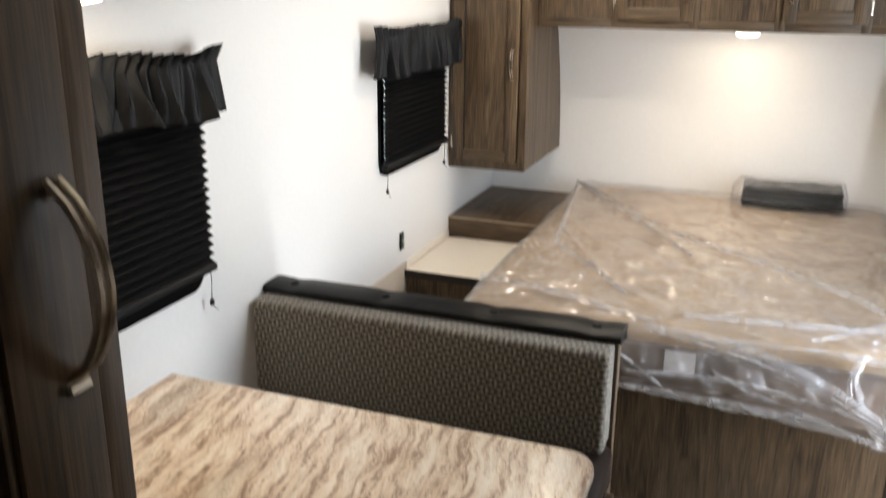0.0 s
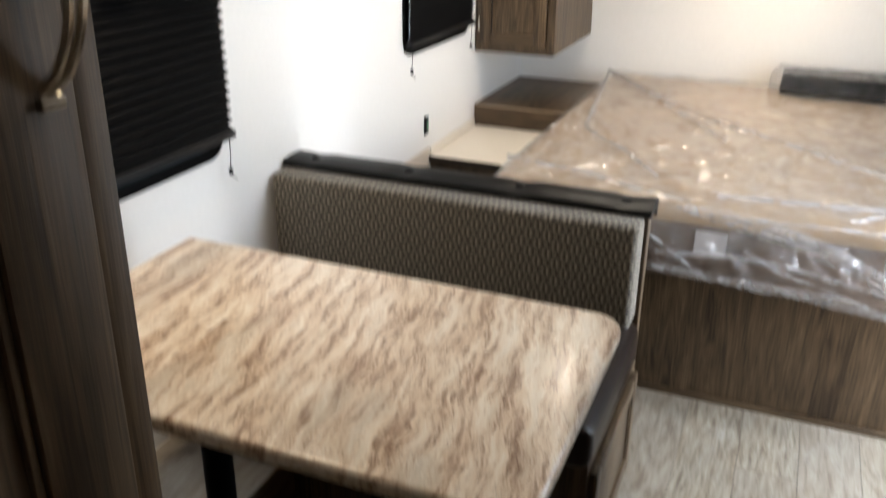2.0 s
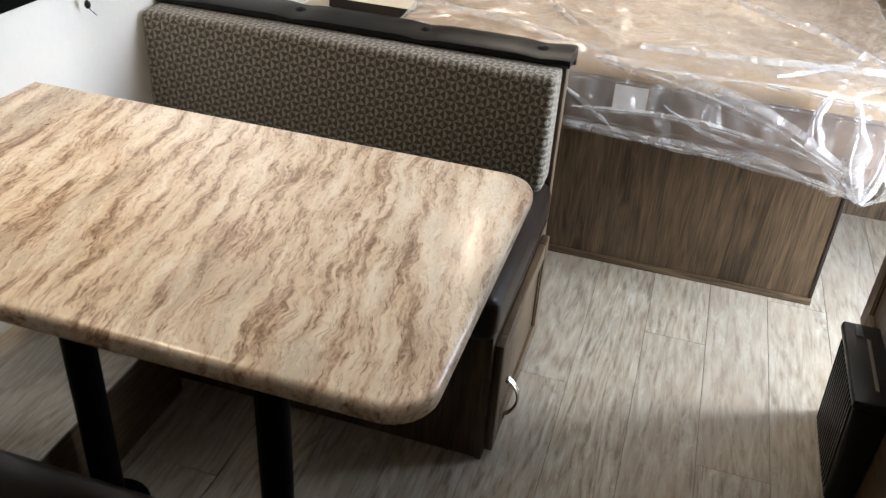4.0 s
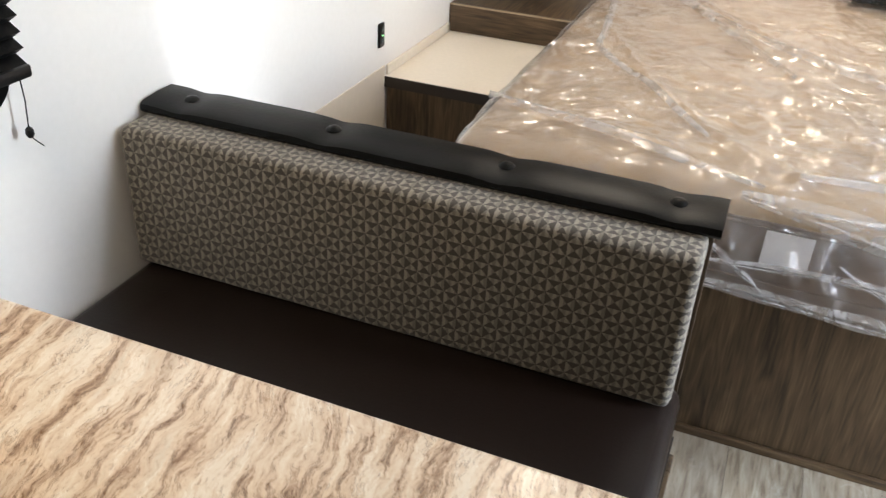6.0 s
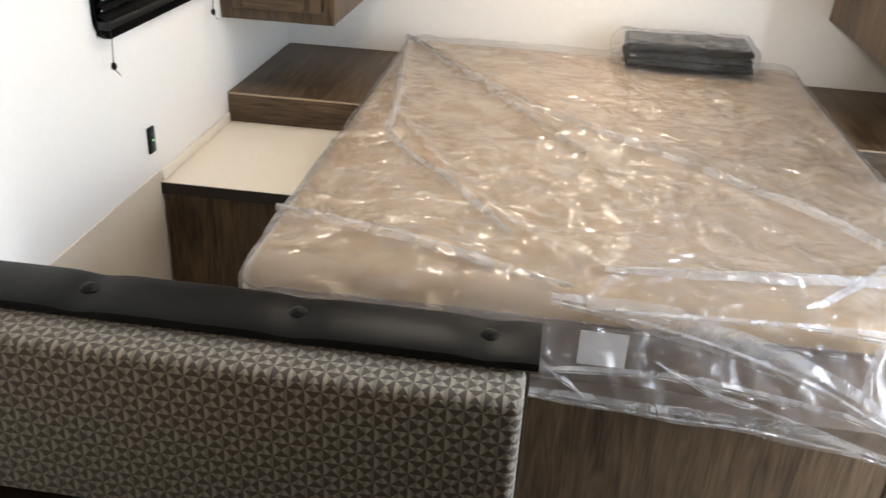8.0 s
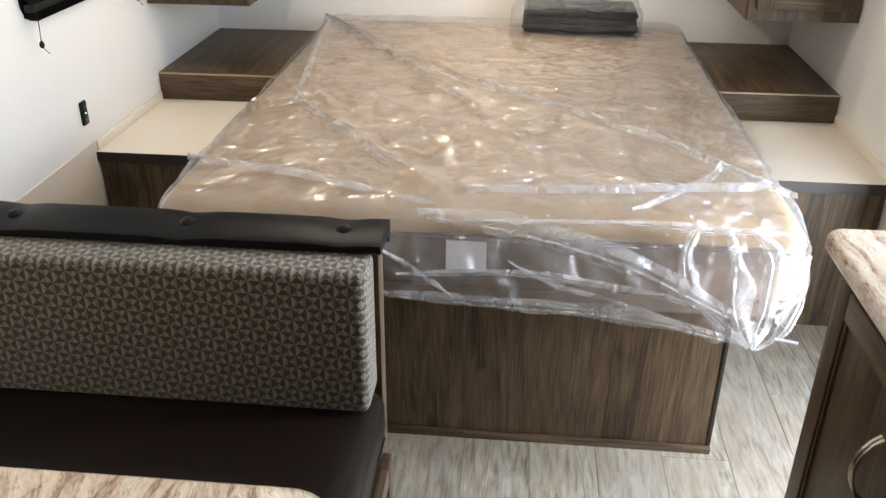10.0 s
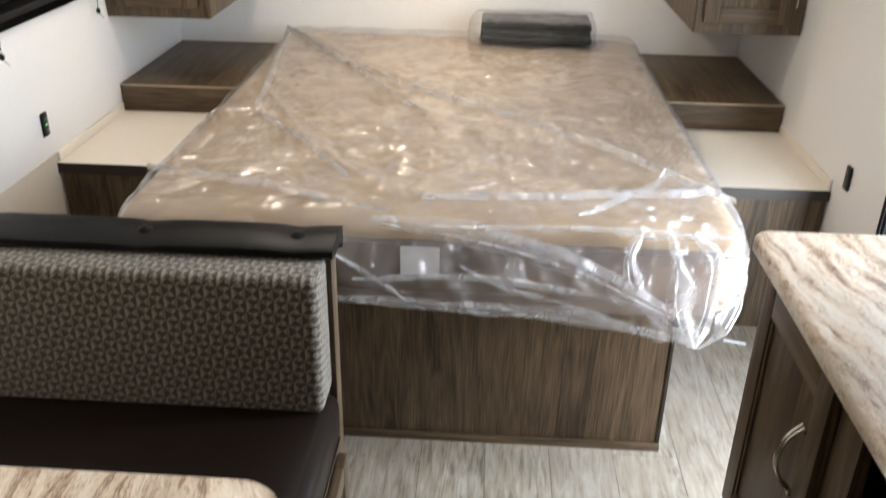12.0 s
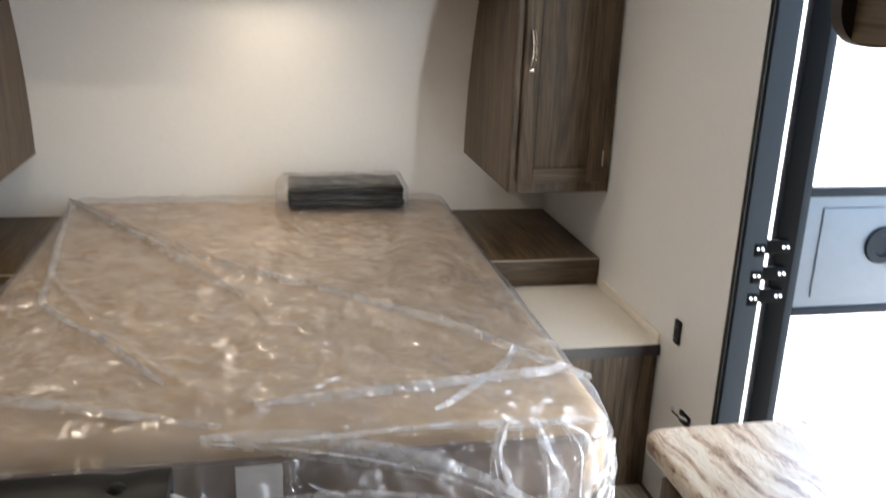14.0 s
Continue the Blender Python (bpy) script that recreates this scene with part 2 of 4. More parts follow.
WALL = plain("white_vinyl_panel", (0.80, 0.78, 0.755), 0.5, mottle=0.02, scale=60, bump=0.04)
CREAM = plain("cream_panel", (0.68, 0.60, 0.50), 0.5, mottle=0.03, scale=50, bump=0.04)
CREAM_TOP = plain("cream_laminate", (0.78, 0.715, 0.62), 0.42, mottle=0.04, scale=80)
CEILM = plain("ceiling_vinyl", (0.74, 0.73, 0.71), 0.55, mottle=0.02, scale=60, bump=0.04)
STONE = laminate()
FABRIC = woven()
FILM, FILM_DOUBLE, BAG = film("polythene_film", 0.065, 0.15, 1.1, 0.15), film("doubled_polythene", 0.20, 0.24, 0.4, 0.3), film("clear_bag_film", 0.01, 0.02, 1.6, 0.7)
QUILT = quilt("tan_ticking", (0.43, 0.290, 0.150), (0.32, 0.208, 0.104), (0.18, 0.115, 0.058))
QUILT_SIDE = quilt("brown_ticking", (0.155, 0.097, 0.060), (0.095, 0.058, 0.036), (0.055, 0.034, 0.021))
PLANK = floor_planks()
GAP = plain("dark_joint", (0.10, 0.085, 0.068), 0.8)
VINYL_BROWN = plain("brown_vinyl", (0.011, 0.0066, 0.005), 0.34, mottle=0.15, scale=160, bump=0.12, gloss=0.28)
VINYL_BLACK = plain("black_vinyl", (0.0055, 0.0055, 0.0055), 0.42, mottle=0.15, scale=160, bump=0.15, gloss=0.14)
BLACK_CLOTH = plain("black_cloth", (0.0042, 0.0042, 0.0046), 0.6, mottle=0.25, scale=220, bump=0.3, gloss=0.12)
BLACK_SATIN = plain("black_satin_cloth", (0.0050, 0.0050, 0.0054), 0.55, mottle=0.25, scale=220, bump=0.2, gloss=0.2)
BLACK_PLASTIC = plain("black_plastic", (0.007, 0.007, 0.0075), 0.38, mottle=0.1, scale=90, bump=0.05, gloss=0.3)
BLACK_METAL = plain("black_coated_steel", (0.0022, 0.0022, 0.0022), 0.5, mottle=0.1, scale=90, gloss=0.04)
GREY_METAL = plain("grey_aluminium", (0.020, 0.025, 0.030), 0.5, 0.0, 0.06, gloss=0.12)
PANEL_GREY = plain("grey_plastic", (0.16, 0.185, 0.21), 0.4, 0, 0.05)
NICKEL = plain("satin_nickel", (0.62, 0.56, 0.47), 0.24, 1.0, 0.06)
CHROME = plain("bright_chrome", (0.75, 0.75, 0.75), 0.15, 1.0, 0.03)
WHITE_PLASTIC = plain("white_plastic", (0.78, 0.78, 0.77), 0.4, 0, 0.03)
PAPER = plain("white_paper", (0.82, 0.82, 0.84), 0.7, 0, 0.03)
TRIM = plain("beige_trim", (0.40, 0.31, 0.21), 0.5, 0, 0.05)
SCREEN_DARK = plain("dark_screen", (0.012, 0.014, 0.014), 0.35, 0, 0.05, gloss=0.3)
BLUE_GREY = plain("blue_grey_plastic", (0.05, 0.06, 0.07), 0.4, 0, 0.06)
GROUND = plain("pale_concrete", (0.48, 0.46, 0.43), 0.85, 0, 0.12, 3.0, 0.1)
GRILLE = plain("pale_grey_plastic", (0.50, 0.50, 0.50), 0.5, 0, 0.04)
LAMP_ON = glowing("lit_lens", (1.0, 0.93, 0.82), 3.0)
LAMP_WARM = glowing("lit_warm_lens", (1.0, 0.86, 0.66), 3.0)
LED_GREEN = glowing("green_led", (0.1, 1.0, 0.2), 0.3)


# ---------------------------------------------------------------- mesh helpers
ORIGIN = {}


def box(bm, x0, x1, y0, y1, z0, z1, r=0.0, seg=2):
    """A box, with its edges rounded by r."""
    made = bmesh.ops.create_cube(bm, size=1.0)["verts"]
    for v in made:
        v.co = Vector(((x0 + x1) / 2 + v.co.x * (x1 - x0), (y0 + y1) / 2 + v.co.y * (y1 - y0), (z0 + z1) / 2 + v.co.z * (z1 - z0)))
    if r:
        edges = list({e for v in made for e in v.link_edges})
        bmesh.ops.bevel(bm, geom=edges, offset=r, segments=seg, affect="EDGES", profile=0.5)
    return bm


def prism(bm, outline, axis, a, b):
    """Extrudes an outline of (p, q) along an axis from a to b; p and q are the other two axes in order."""
    def at(p, q, w):
        c = [p, q]
        c.insert(axis, w)
        return bm.verts.new(c)

    lo, hi = [at(p, q, a) for p, q in outline], [at(p, q, b) for p, q in outline]
    bm.faces.new(lo), bm.faces.new(hi)
    for i in range(len(lo)):
        j = (i + 1) % len(lo)
        bm.faces.new((lo[i], lo[j], hi[j], hi[i]))
    bmesh.ops.recalc_face_normals(bm, faces=bm.faces)
    return bm


def tube(bm, points, r, sides=8):
    pts = [Vector(p) for p in points]
    rings = []
    for i, p in enumerate(pts):
        along = (pts[min(i + 1, len(pts) - 1)] - pts[max(i - 1, 0)]).normalized()
        a = along.orthogonal().normalized() if i == 0 else (a - along * a.dot(along)).normalized()
        b = along.cross(a)
        rings.append([bm.verts.new(p + r * (math.cos(w) * a + math.sin(w) * b)) for w in (2 * math.pi * k / sides for k in range(sides))])
    for u, v in zip(rings, rings[1:]):
        for k in range(sides):
            bm.faces.new((u[k], u[(k + 1) % sides], v[(k + 1) % sides], v[k]))
    bm.faces.new(rings[0]), bm.faces.new(rings[-1])
    bmesh.ops.recalc_face_normals(bm, faces=bm.faces)
    return bm


def turned(bm, centre, profile, sides=28, axis=2):
    """A body of revolution: profile of (radius, height) about an axis through centre."""
    rings = []
    for r, h in profile:
        ring = []
        for k in range(sides):
            w = 2 * math.pi * k / sides
            c = [r * math.cos(w), r * math.sin(w)]
            c.insert(axis, h)
            ring.append(bm.verts.new(Vector(centre) + Vector(c)))
        rings.append(ring)
    for u, v in zip(rings, rings[1:]):
        for k in range(sides):
            bm.faces.new((u[k], u[(k + 1) % sides], v[(k + 1) % sides], v[k]))
    bm.faces.new(rings[0]), bm.faces.new(rings[-1])
    bmesh.ops.recalc_face_normals(bm, faces=bm.faces)
    return bm


def arch(p0, p1, out, n=10):
    """Points of a bow from p0 to p1 that stands out by the vector out."""
    p0, p1, out = Vector(p0), Vector(p1), Vector(out)
    return [p0.lerp(p1, k / n) + out * math.sin(math.pi * k / n) ** 0.7 for k in range(n + 1)]


def finish(name, bm, material, smooth=True):
    """The mesh of a bmesh, with box-projected UVs in metres."""
    uv = bm.loops.layers.uv.new("UVMap")
    for f in bm.faces:
        n = f.normal if f.normal.length else Vector((0, 0, 1))
        a = max(range(3), key=lambda i: abs(n[i]))
        p, q = ((1, 2), (0, 2), (0, 1))[a]
        for lp in f.loops:
            lp[uv].uv = (lp.vert.co[p], lp.vert.co[q])
        f.smooth = smooth
    for e in bm.edges:
        if len(e.link_faces) == 2 and e.calc_face_angle(0) > 0.6:
            e.smooth = False
    me = bpy.data.meshes.new(name)
    bm.to_mesh(me)
    bm.free()
    me.materials.append(material)
    return me


def thing(name, at, label, category, group=""):
    ob = new(name)
    ob.empty_display_size = 0.05
    ob.location = at
    ORIGIN[ob.name] = Vector(at)
    return tagged(ob, label, category, group)


def part(name, bm, material, parent, label="", smooth=True):
    """Links a bmesh, given in world coordinates, as one mesh under a thing or a part."""
    at = ORIGIN[parent.name]
    bmesh.ops.translate(bm, verts=bm.verts, vec=-at)
    bm.normal_update()
    ob = new(name, finish(name, bm, material, smooth))
    ob.parent = parent
    ORIGIN[ob.name] = at
    return tagged(ob, label) if label else ob


def solid(name, bm, material, label, category, kind="", group="", smooth=True):
    """A top-level thing of one mesh, its origin at its base."""
    xs = [v.co for v in bm.verts]
    at = Vector(((min(c.x for c in xs) + max(c.x for c in xs)) / 2, (min(c.y for c in xs) + max(c.y for c in xs)) / 2, min(c.z for c in xs)))
    bmesh.ops.translate(bm, verts=bm.verts, vec=-at)
    bm.normal_update()
    ob = new(name, finish(name, bm, material, smooth))
    ob.location = at
    ORIGIN[ob.name] = at
    return tagged(ob, label, category, group, kind)


def B():
    return bmesh.new()


def with_holes(bm, axis, a, b, p0, p1, q0, q1, holes):
    """A wall between a and b on one axis, over p0..p1 and q0..q1 on the others, with rectangular openings."""
    ps = sorted({p0, p1, *[h[0] for h in holes], *[h[1] for h in holes]})
    qs = sorted({q0, q1, *[h[2] for h in holes], *[h[3] for h in holes]})
    solid_cell = lambda i, j: 0 <= i < len(ps) - 1 and 0 <= j < len(qs) - 1 and not any(
        h[0] <= (ps[i] + ps[i + 1]) / 2 <= h[1] and h[2] <= (qs[j] + qs[j + 1]) / 2 <= h[3] for h in holes)

    def face(*corners):
        vs = []
        for w, p, q in corners:
            c = [p, q]
            c.insert(axis, w)
            vs.append(bm.verts.new(c))
        bm.faces.new(vs)

    for i in range(len(ps) - 1):
        for j in range(len(qs) - 1):
            if not solid_cell(i, j):
                continue
            x, y, u, v = ps[i], ps[i + 1], qs[j], qs[j + 1]
            for w in (a, b):
                face((w, x, u), (w, y, u), (w, y, v), (w, x, v))
            for di, dj, e in ((-1, 0, (x, u, x, v)), (1, 0, (y, u, y, v)), (0, -1, (x, u, y, u)), (0, 1, (x, v, y, v))):
                if not solid_cell(i + di, j + dj):
                    face((a, e[0], e[1]), (b, e[0], e[1]), (b, e[2], e[3]), (a, e[2], e[3]))
    bmesh.ops.remove_doubles(bm, verts=bm.verts, dist=1e-5)
    bmesh.ops.recalc_face_normals(bm, faces=bm.faces)
    return bm


def nose(z):
    """How far the curved front wall stands at a height."""
    return 4.515 - 0.37 * max(0.0, z - 0.8) ** 2


# ---------------------------------------------------------------- structure
XL, XR, Y0 = -1.18, 1.18, -1.6
WIN_1, WIN_2, DOOR = (0.78, 1.93, 0.88, 1.44), (3.07, 3.70, 0.94, 1.42), (2.31, 2.955, 0.0, 1.84)

solid("wall_left", with_holes(B(), 0, XL - 0.045, XL, Y0, 4.56, 0, CEIL, [WIN_1, WIN_2]), WALL, "white vinyl-faced side wall with two windows", "wall", "structure", smooth=False)
solid("wall_right", with_holes(B(), 0, XR, XR + 0.045, Y0, 4.56, 0, CEIL, [DOOR]), WALL, "white vinyl-faced side wall with the entrance", "wall", "structure", smooth=False)
solid("wall_rear", box(B(), XL, XR, Y0 - 0.045, Y0, 0, CEIL), WALL, "plain white wall closing the rear", "wall", "structure", smooth=False)
heights = [0.0, 0.8] + [0.8 + 0.1 * k for k in range(1, 13)]
solid("wall_front", prism(B(), [(nose(z), z) for z in heights] + [(4.6, 2.0), (4.6, 0.0)], 0, XL, XR), WALL, "curved white front wall behind the bed", "wall", "structure")
solid("ceiling", box(B(), XL - 0.045, XR + 0.045, Y0 - 0.045, 4.6, CEIL, CEIL + 0.05), CEILM, "off-white vinyl ceiling", "ceiling", "structure", smooth=False)
solid("trim_ceiling_joint", box(B(), -1.18, 1.18, 1.80, 1.822, CEIL - 0.004, CEIL, 0.0015), CEILM, "flat batten over a ceiling joint", "trim", "structure")
solid("trim_cove", prism(B(), [(XL, CEIL - 0.012), (XL + 0.014, CEIL), (XL, CEIL)], 1, 1.99, 3.815), TRIM, "thin beige cove trim along the ceiling", "trim", "structure")
solid("wall_panel_left", box(B(), XL, XL + 0.003, 2.33, 3.302, 0, 0.522), CREAM, "cream lower wall panel beside the bed", "wall panel", "structure", smooth=False)
solid("ground", box(B(), -400, 400, -400, 400, -0.75, -0.70), GROUND, "pale concrete yard outside", "ground", "structure", smooth=False)
solid("floor", box(B(), XL - 0.045, XR + 0.045, Y0 - 0.045, 4.6, -0.06, -0.003), GAP, "weathered grey-beige plank floor", "floor", "structure", smooth=False)

# ---------------------------------------------------------------- joinery
def bow_handle(parent, p0, p1, out, across):
    """A twin-bar bow handle from p0 to p1."""
    bm = B()
    p0, p1, out, across = Vector(p0), Vector(p1), Vector(out), Vector(across)
    for s in (-1, 1):
        tube(bm, arch(p0 + across * s * 0.0045, p1 + across * s * 0.0045, out), 0.0028, 6)
    for p, q in ((p0, 1), (p1, -1)):
        way = (p1 - p0).normalized() * 0.006
        tube(bm, [p - way - across * 0.008, p - way + across * 0.008], 0.004, 6)
    return part("handle", bm, NICKEL, parent, "satin nickel twin-bar bow handle")


def hinge(parent, x, y, z, axis=2, size=0.055):
    bm = B()
    d = [0.006, 0.006, 0.006]
    d[axis] = size / 2
    box(bm, x - d[0], x + d[0], y - d[1], y + d[1], z - d[2], z + d[2], 0.003)
    return part("hinge", bm, NICKEL, parent, "small nickel hinge")


def door_front(parent, normal, at, p0, p1, z0, z1, wood_v, wood_h, rail=0.055, thick=0.019):
    """A framed door with a sunk panel. normal: 'x-', 'x+' or 'y-'; at: the plane of its back; p: the span along the other axis."""
    s = -1 if normal[1] == "-" else 1

    def slab(bm, a, b, u, v, d0, d1, r=0.003):
        lo, hi = sorted((at + s * d0, at + s * d1))
        if normal[0] == "x":
            box(bm, lo, hi, a, b, u, v, r)
        else:
            box(bm, a, b, lo, hi, u, v, r)

    inner = B()
    slab(inner, p0 + rail - 0.004, p1 - rail + 0.004, z0 + rail - 0.004, z1 - rail + 0.004, 0.001, thick - 0.009, 0.002)
    door = part("door", inner, wood_v, parent)
    for a, b in ((p0, p0 + rail), (p1 - rail, p1)):
        s_ = B()
        slab(s_, a, b, z0, z1, 0, thick)
        part("stile", s_, wood_v, door)
    for u, v in ((z0, z0 + rail), (z1 - rail, z1)):
        s_ = B()
        slab(s_, p0 + rail, p1 - rail, u, v, 0, thick - 0.0006)
        part("rail", s_, wood_h, door)
    for u, v in ((p0 + rail, p0 + rail + 0.007), (p1 - rail - 0.007, p1 - rail)):
        b = B()
        slab(b, u, v, z0 + rail, z1 - rail, thick - 0.012, thick - 0.004, 0.002)
        part("bead", b, WOOD_EDGE if u < (p0 + p1) / 2 else wood_v, door)
    return door


# ---------------------------------------------------------------- tall cabinets and overhead cabinets at the front
def tall_cabinet(x0, x1, handle_left, label):
    t = thing("wall_cabinet", ((x0 + x1) / 2, 4.1, 0.83), label, "cabinet", "tall cabinets over the nightstands")
    yf = 3.838
    out = [(yf, 0.832)] + [(nose(z) - 0.004, z) for z in (0.832, 0.95, 1.1, 1.25, 1.4, 1.55, 1.7, 1.85, CEIL - 0.002)] + [(yf, CEIL - 0.002)]
    part("body", prism(B(), out, 0, x0, x1), WOOD[2], t, smooth=False)
    part("frame_rail", box(B(), x0 + 0.001, x0 + 0.035, yf - 0.018, yf, 0.830, CEIL - 0.003, 0.002), WOOD[2], t)
    part("frame_rail", box(B(), x1 - 0.035, x1 - 0.001, yf - 0.018, yf, 0.830, CEIL - 0.003, 0.002), WOOD[2], t)
    part("frame_rail", box(B(), x0 + 0.035, x1 - 0.035, yf - 0.0175, yf, 0.830, 0.872, 0.002), WOOD[2], t)
    part("frame_rail", box(B(), x0 + 0.035, x1 - 0.035, yf - 0.0175, yf, 1.75, 1.80, 0.002), WOOD[2], t)
    part("frame_rail", box(B(), x0 + 0.035, x1 - 0.035, yf - 0.0175, yf, 1.90, CEIL - 0.003, 0.002), WOOD[2], t)
    d = door_front(t, "y-", yf - 0.019, x0 + 0.025, x1 - 0.038, 0.868, 1.765, WOOD[2], WOOD[0], 0.05)
    xh, xg = (x0 + 0.05, x1 - 0.036) if handle_left else (x1 - 0.063, x0 + 0.022)
    bow_handle(d, (xh, yf - 0.038, 1.245), (xh, yf - 0.038, 1.365), (0, -0.026, 0), (1, 0, 0))
    for z in (0.95, 1.68):
        hinge(t, xg, yf - 0.026, z)
    return t


tall_cabinet(XL + 0.002, -0.817, False, "dark oak laminate tall wall cabinet with one framed door")
tall_cabinet(0.823, XR - 0.002, True, "dark oak laminate tall wall cabinet with one framed door")

oc = thing("overhead_cabinet", (0, 4.1, 1.46), "dark oak laminate overhead cabinet spanning above the bed", "cabinet")
yo = 3.975
out = [(yo, 1.462)] + [(nose(z) - 0.004, z) for z in (1.462, 1.6, 1.75, 1.9, CEIL - 0.002)] + [(yo, CEIL - 0.002)]
part("body", prism(B(), out, 0, -0.815, 0.821), WOOD[2], oc, smooth=False)
for a, b in ((-0.815, -0.80), (-0.495, -0.465), (-0.172, -0.135), (0.160, 0.20), (0.48, 0.515), (0.805, 0.821)):
    part("frame_stile", box(B(), a, b, yo - 0.016, yo, 1.458, CEIL - 0.003, 0.002), WOOD[2], oc)
for a, b in ((-0.80, -0.495), (-0.465, -0.172), (-0.135, 0.160), (0.20, 0.48), (0.515, 0.805)):
    part("frame_rail", box(B(), a, b, yo - 0.0155, yo, 1.458, 1.497, 0.002), WOOD[0], oc)
    part("frame_rail", box(B(), a, b, yo - 0.0155, yo, 1.90, CEIL - 0.003, 0.002), WOOD[0], oc)
for a, b in ((-0.80, -0.495), (-0.135, 0.160), (0.515, 0.805)):
    part("panel", box(B(), a, b, yo - 0.006, yo - 0.001, 1.497, 1.90), WOOD[2], oc)
for a, b, xh, xg in ((-0.478, -0.158, -0.19, -0.484), (0.187, 0.50, 0.215, 0.506)):
    d = door_front(oc, "y-", yo - 0.017, a, b, 1.494, 1.905, WOOD[2], WOOD[0], 0.052)
    bow_handle(d, (xh, yo - 0.037, 1.575), (xh, yo - 0.037, 1.685), (0, -0.026, 0), (1, 0, 0))
    for z in (1.56, 1.85):
        hinge(oc, xg, yo - 0.022, z)

ul = thing("puck_light", (0.06, 4.085, 1.425), "small round lit puck light under the overhead cabinet", "light")
part("rim", turned(B(), (0.06, 4.085, 1.446), [(0.05, 0.016), (0.053, 0.008), (0.05, 0.0)]), WHITE_PLASTIC, ul)
part("lens", turned(B(), (0.06, 4.085, 1.432), [(0.047, 0.014), (0.044, 0.006), (0.03, 0.001), (0.01, 0.0)]), LAMP_WARM, ul)

# ---------------------------------------------------------------- nightstands, step boxes, bed
for side, x0, x1 in (("port", XL, -0.66), ("starboard", 0.66, XR)):
    ns = thing("nightstand", ((x0 + x1) / 2, 3.9, 0), "built-in oak laminate nightstand with a cream top", "nightstand", "nightstands beside the bed")
    part("body", box(B(), x0 + 0.004, x1 - 0.004, 3.315, 4.51, 0, 0.468), WOOD[2], ns, smooth=False)
    part("top", box(B(), x0 + 0.002, x1 - 0.004, 3.302, 4.51, 0.468, 0.489, 0.002), CREAM_TOP, ns, "cream laminate top")
    part("edge_band", box(B(), x0 + 0.002, x1 - 0.004, 3.298, 3.302, 0.455, 0.488), WOOD_EDGE, ns, "dark edge band")
    part("upstand", box(B(), *((x0 + 0.001, x0 + 0.009) if x0 < 0 else (x1 - 0.009, x1 - 0.001)), 3.31, 3.825, 0.489, 0.521, 0.002), CREAM_TOP, ns)
    sb = thing("step_box", ((x0 + x1) / 2, 4.15, 0.49), "dark oak laminate raised box standing on the nightstand", "shelf box", "raised boxes at the head")
    part("body", box(B(), x0 + 0.004, x1 - 0.004, 3.845, 4.508, 0.49, 0.578), WOOD[0], sb, smooth=False)
    part("front", box(B(), x0 + 0.003, x1 - 0.004, 3.828, 3.845, 0.4905, 0.588, 0.002), WOOD[0], sb)
    # A thin strip, paler than the oak, along the front's top edge.
    part("edge_strip", box(B(), x0 + 0.003, x1 - 0.004, 3.8262, 3.829, 0.583, 0.5888, 0.0008), TRIM, sb, "thin pale strip along the front edge")
    part("top", box(B(), x0 + 0.003, x1 - 0.004, 3.8452, 4.508, 0.578, 0.5885, 0.002), WOOD[1], sb)

bb = thing("bed_base", (0, 3.55, 0), "dark oak laminate boxed bed platform", "bed base")
part("body", box(B(), -0.63, 0.618, 2.70, 4.51, 0, 0.425), WOOD[2], bb, smooth=False)
part("front_panel", box(B(), -0.632, 0.618, 2.677, 2.70, 0.018, 0.425, 0.001), WOOD[2], bb, smooth=False)
part("edge_strip", box(B(), 0.618, 0.628, 2.675, 2.701, 0.002, 0.425, 0.001), WOOD_EDGE, bb, "dark edge strip")
part("toe_strip", box(B(), -0.632, 0.628, 2.664, 2.677, 0, 0.019, 0.002), WOOD[0], bb)

MX0, MX1, MY0, MY1, MZ0, MZ1 = -0.710, 0.748, 2.615, 4.49, 0.428, 0.655


def cushion(bm, x0, x1, y0, y1, z0, z1, r, nx, ny, puff):
    """A padded block: rounded edges and a top that swells gently."""
    box(bm, x0, x1, y0, y1, z0, z1, r, 4)
    big = [f for f in bm.faces if f.normal.z > 0.99]
    bmesh.ops.subdivide_edges(bm, edges=list({e for f in big for e in f.edges}), cuts=max(nx, ny), use_grid_fill=True)
    for v in bm.verts:
        if v.co.z > z1 - 1e-4:
            a = max(0.0, 1 - (2 * (v.co.x - x0) / (x1 - x0) - 1) ** 2)
            b = max(0.0, 1 - (2 * (v.co.y - y0) / (y1 - y0) - 1) ** 2)
            v.co.z += puff * (a * b) ** 0.5 + 0.15 * puff * noise.noise(v.co * 6)
    return bm


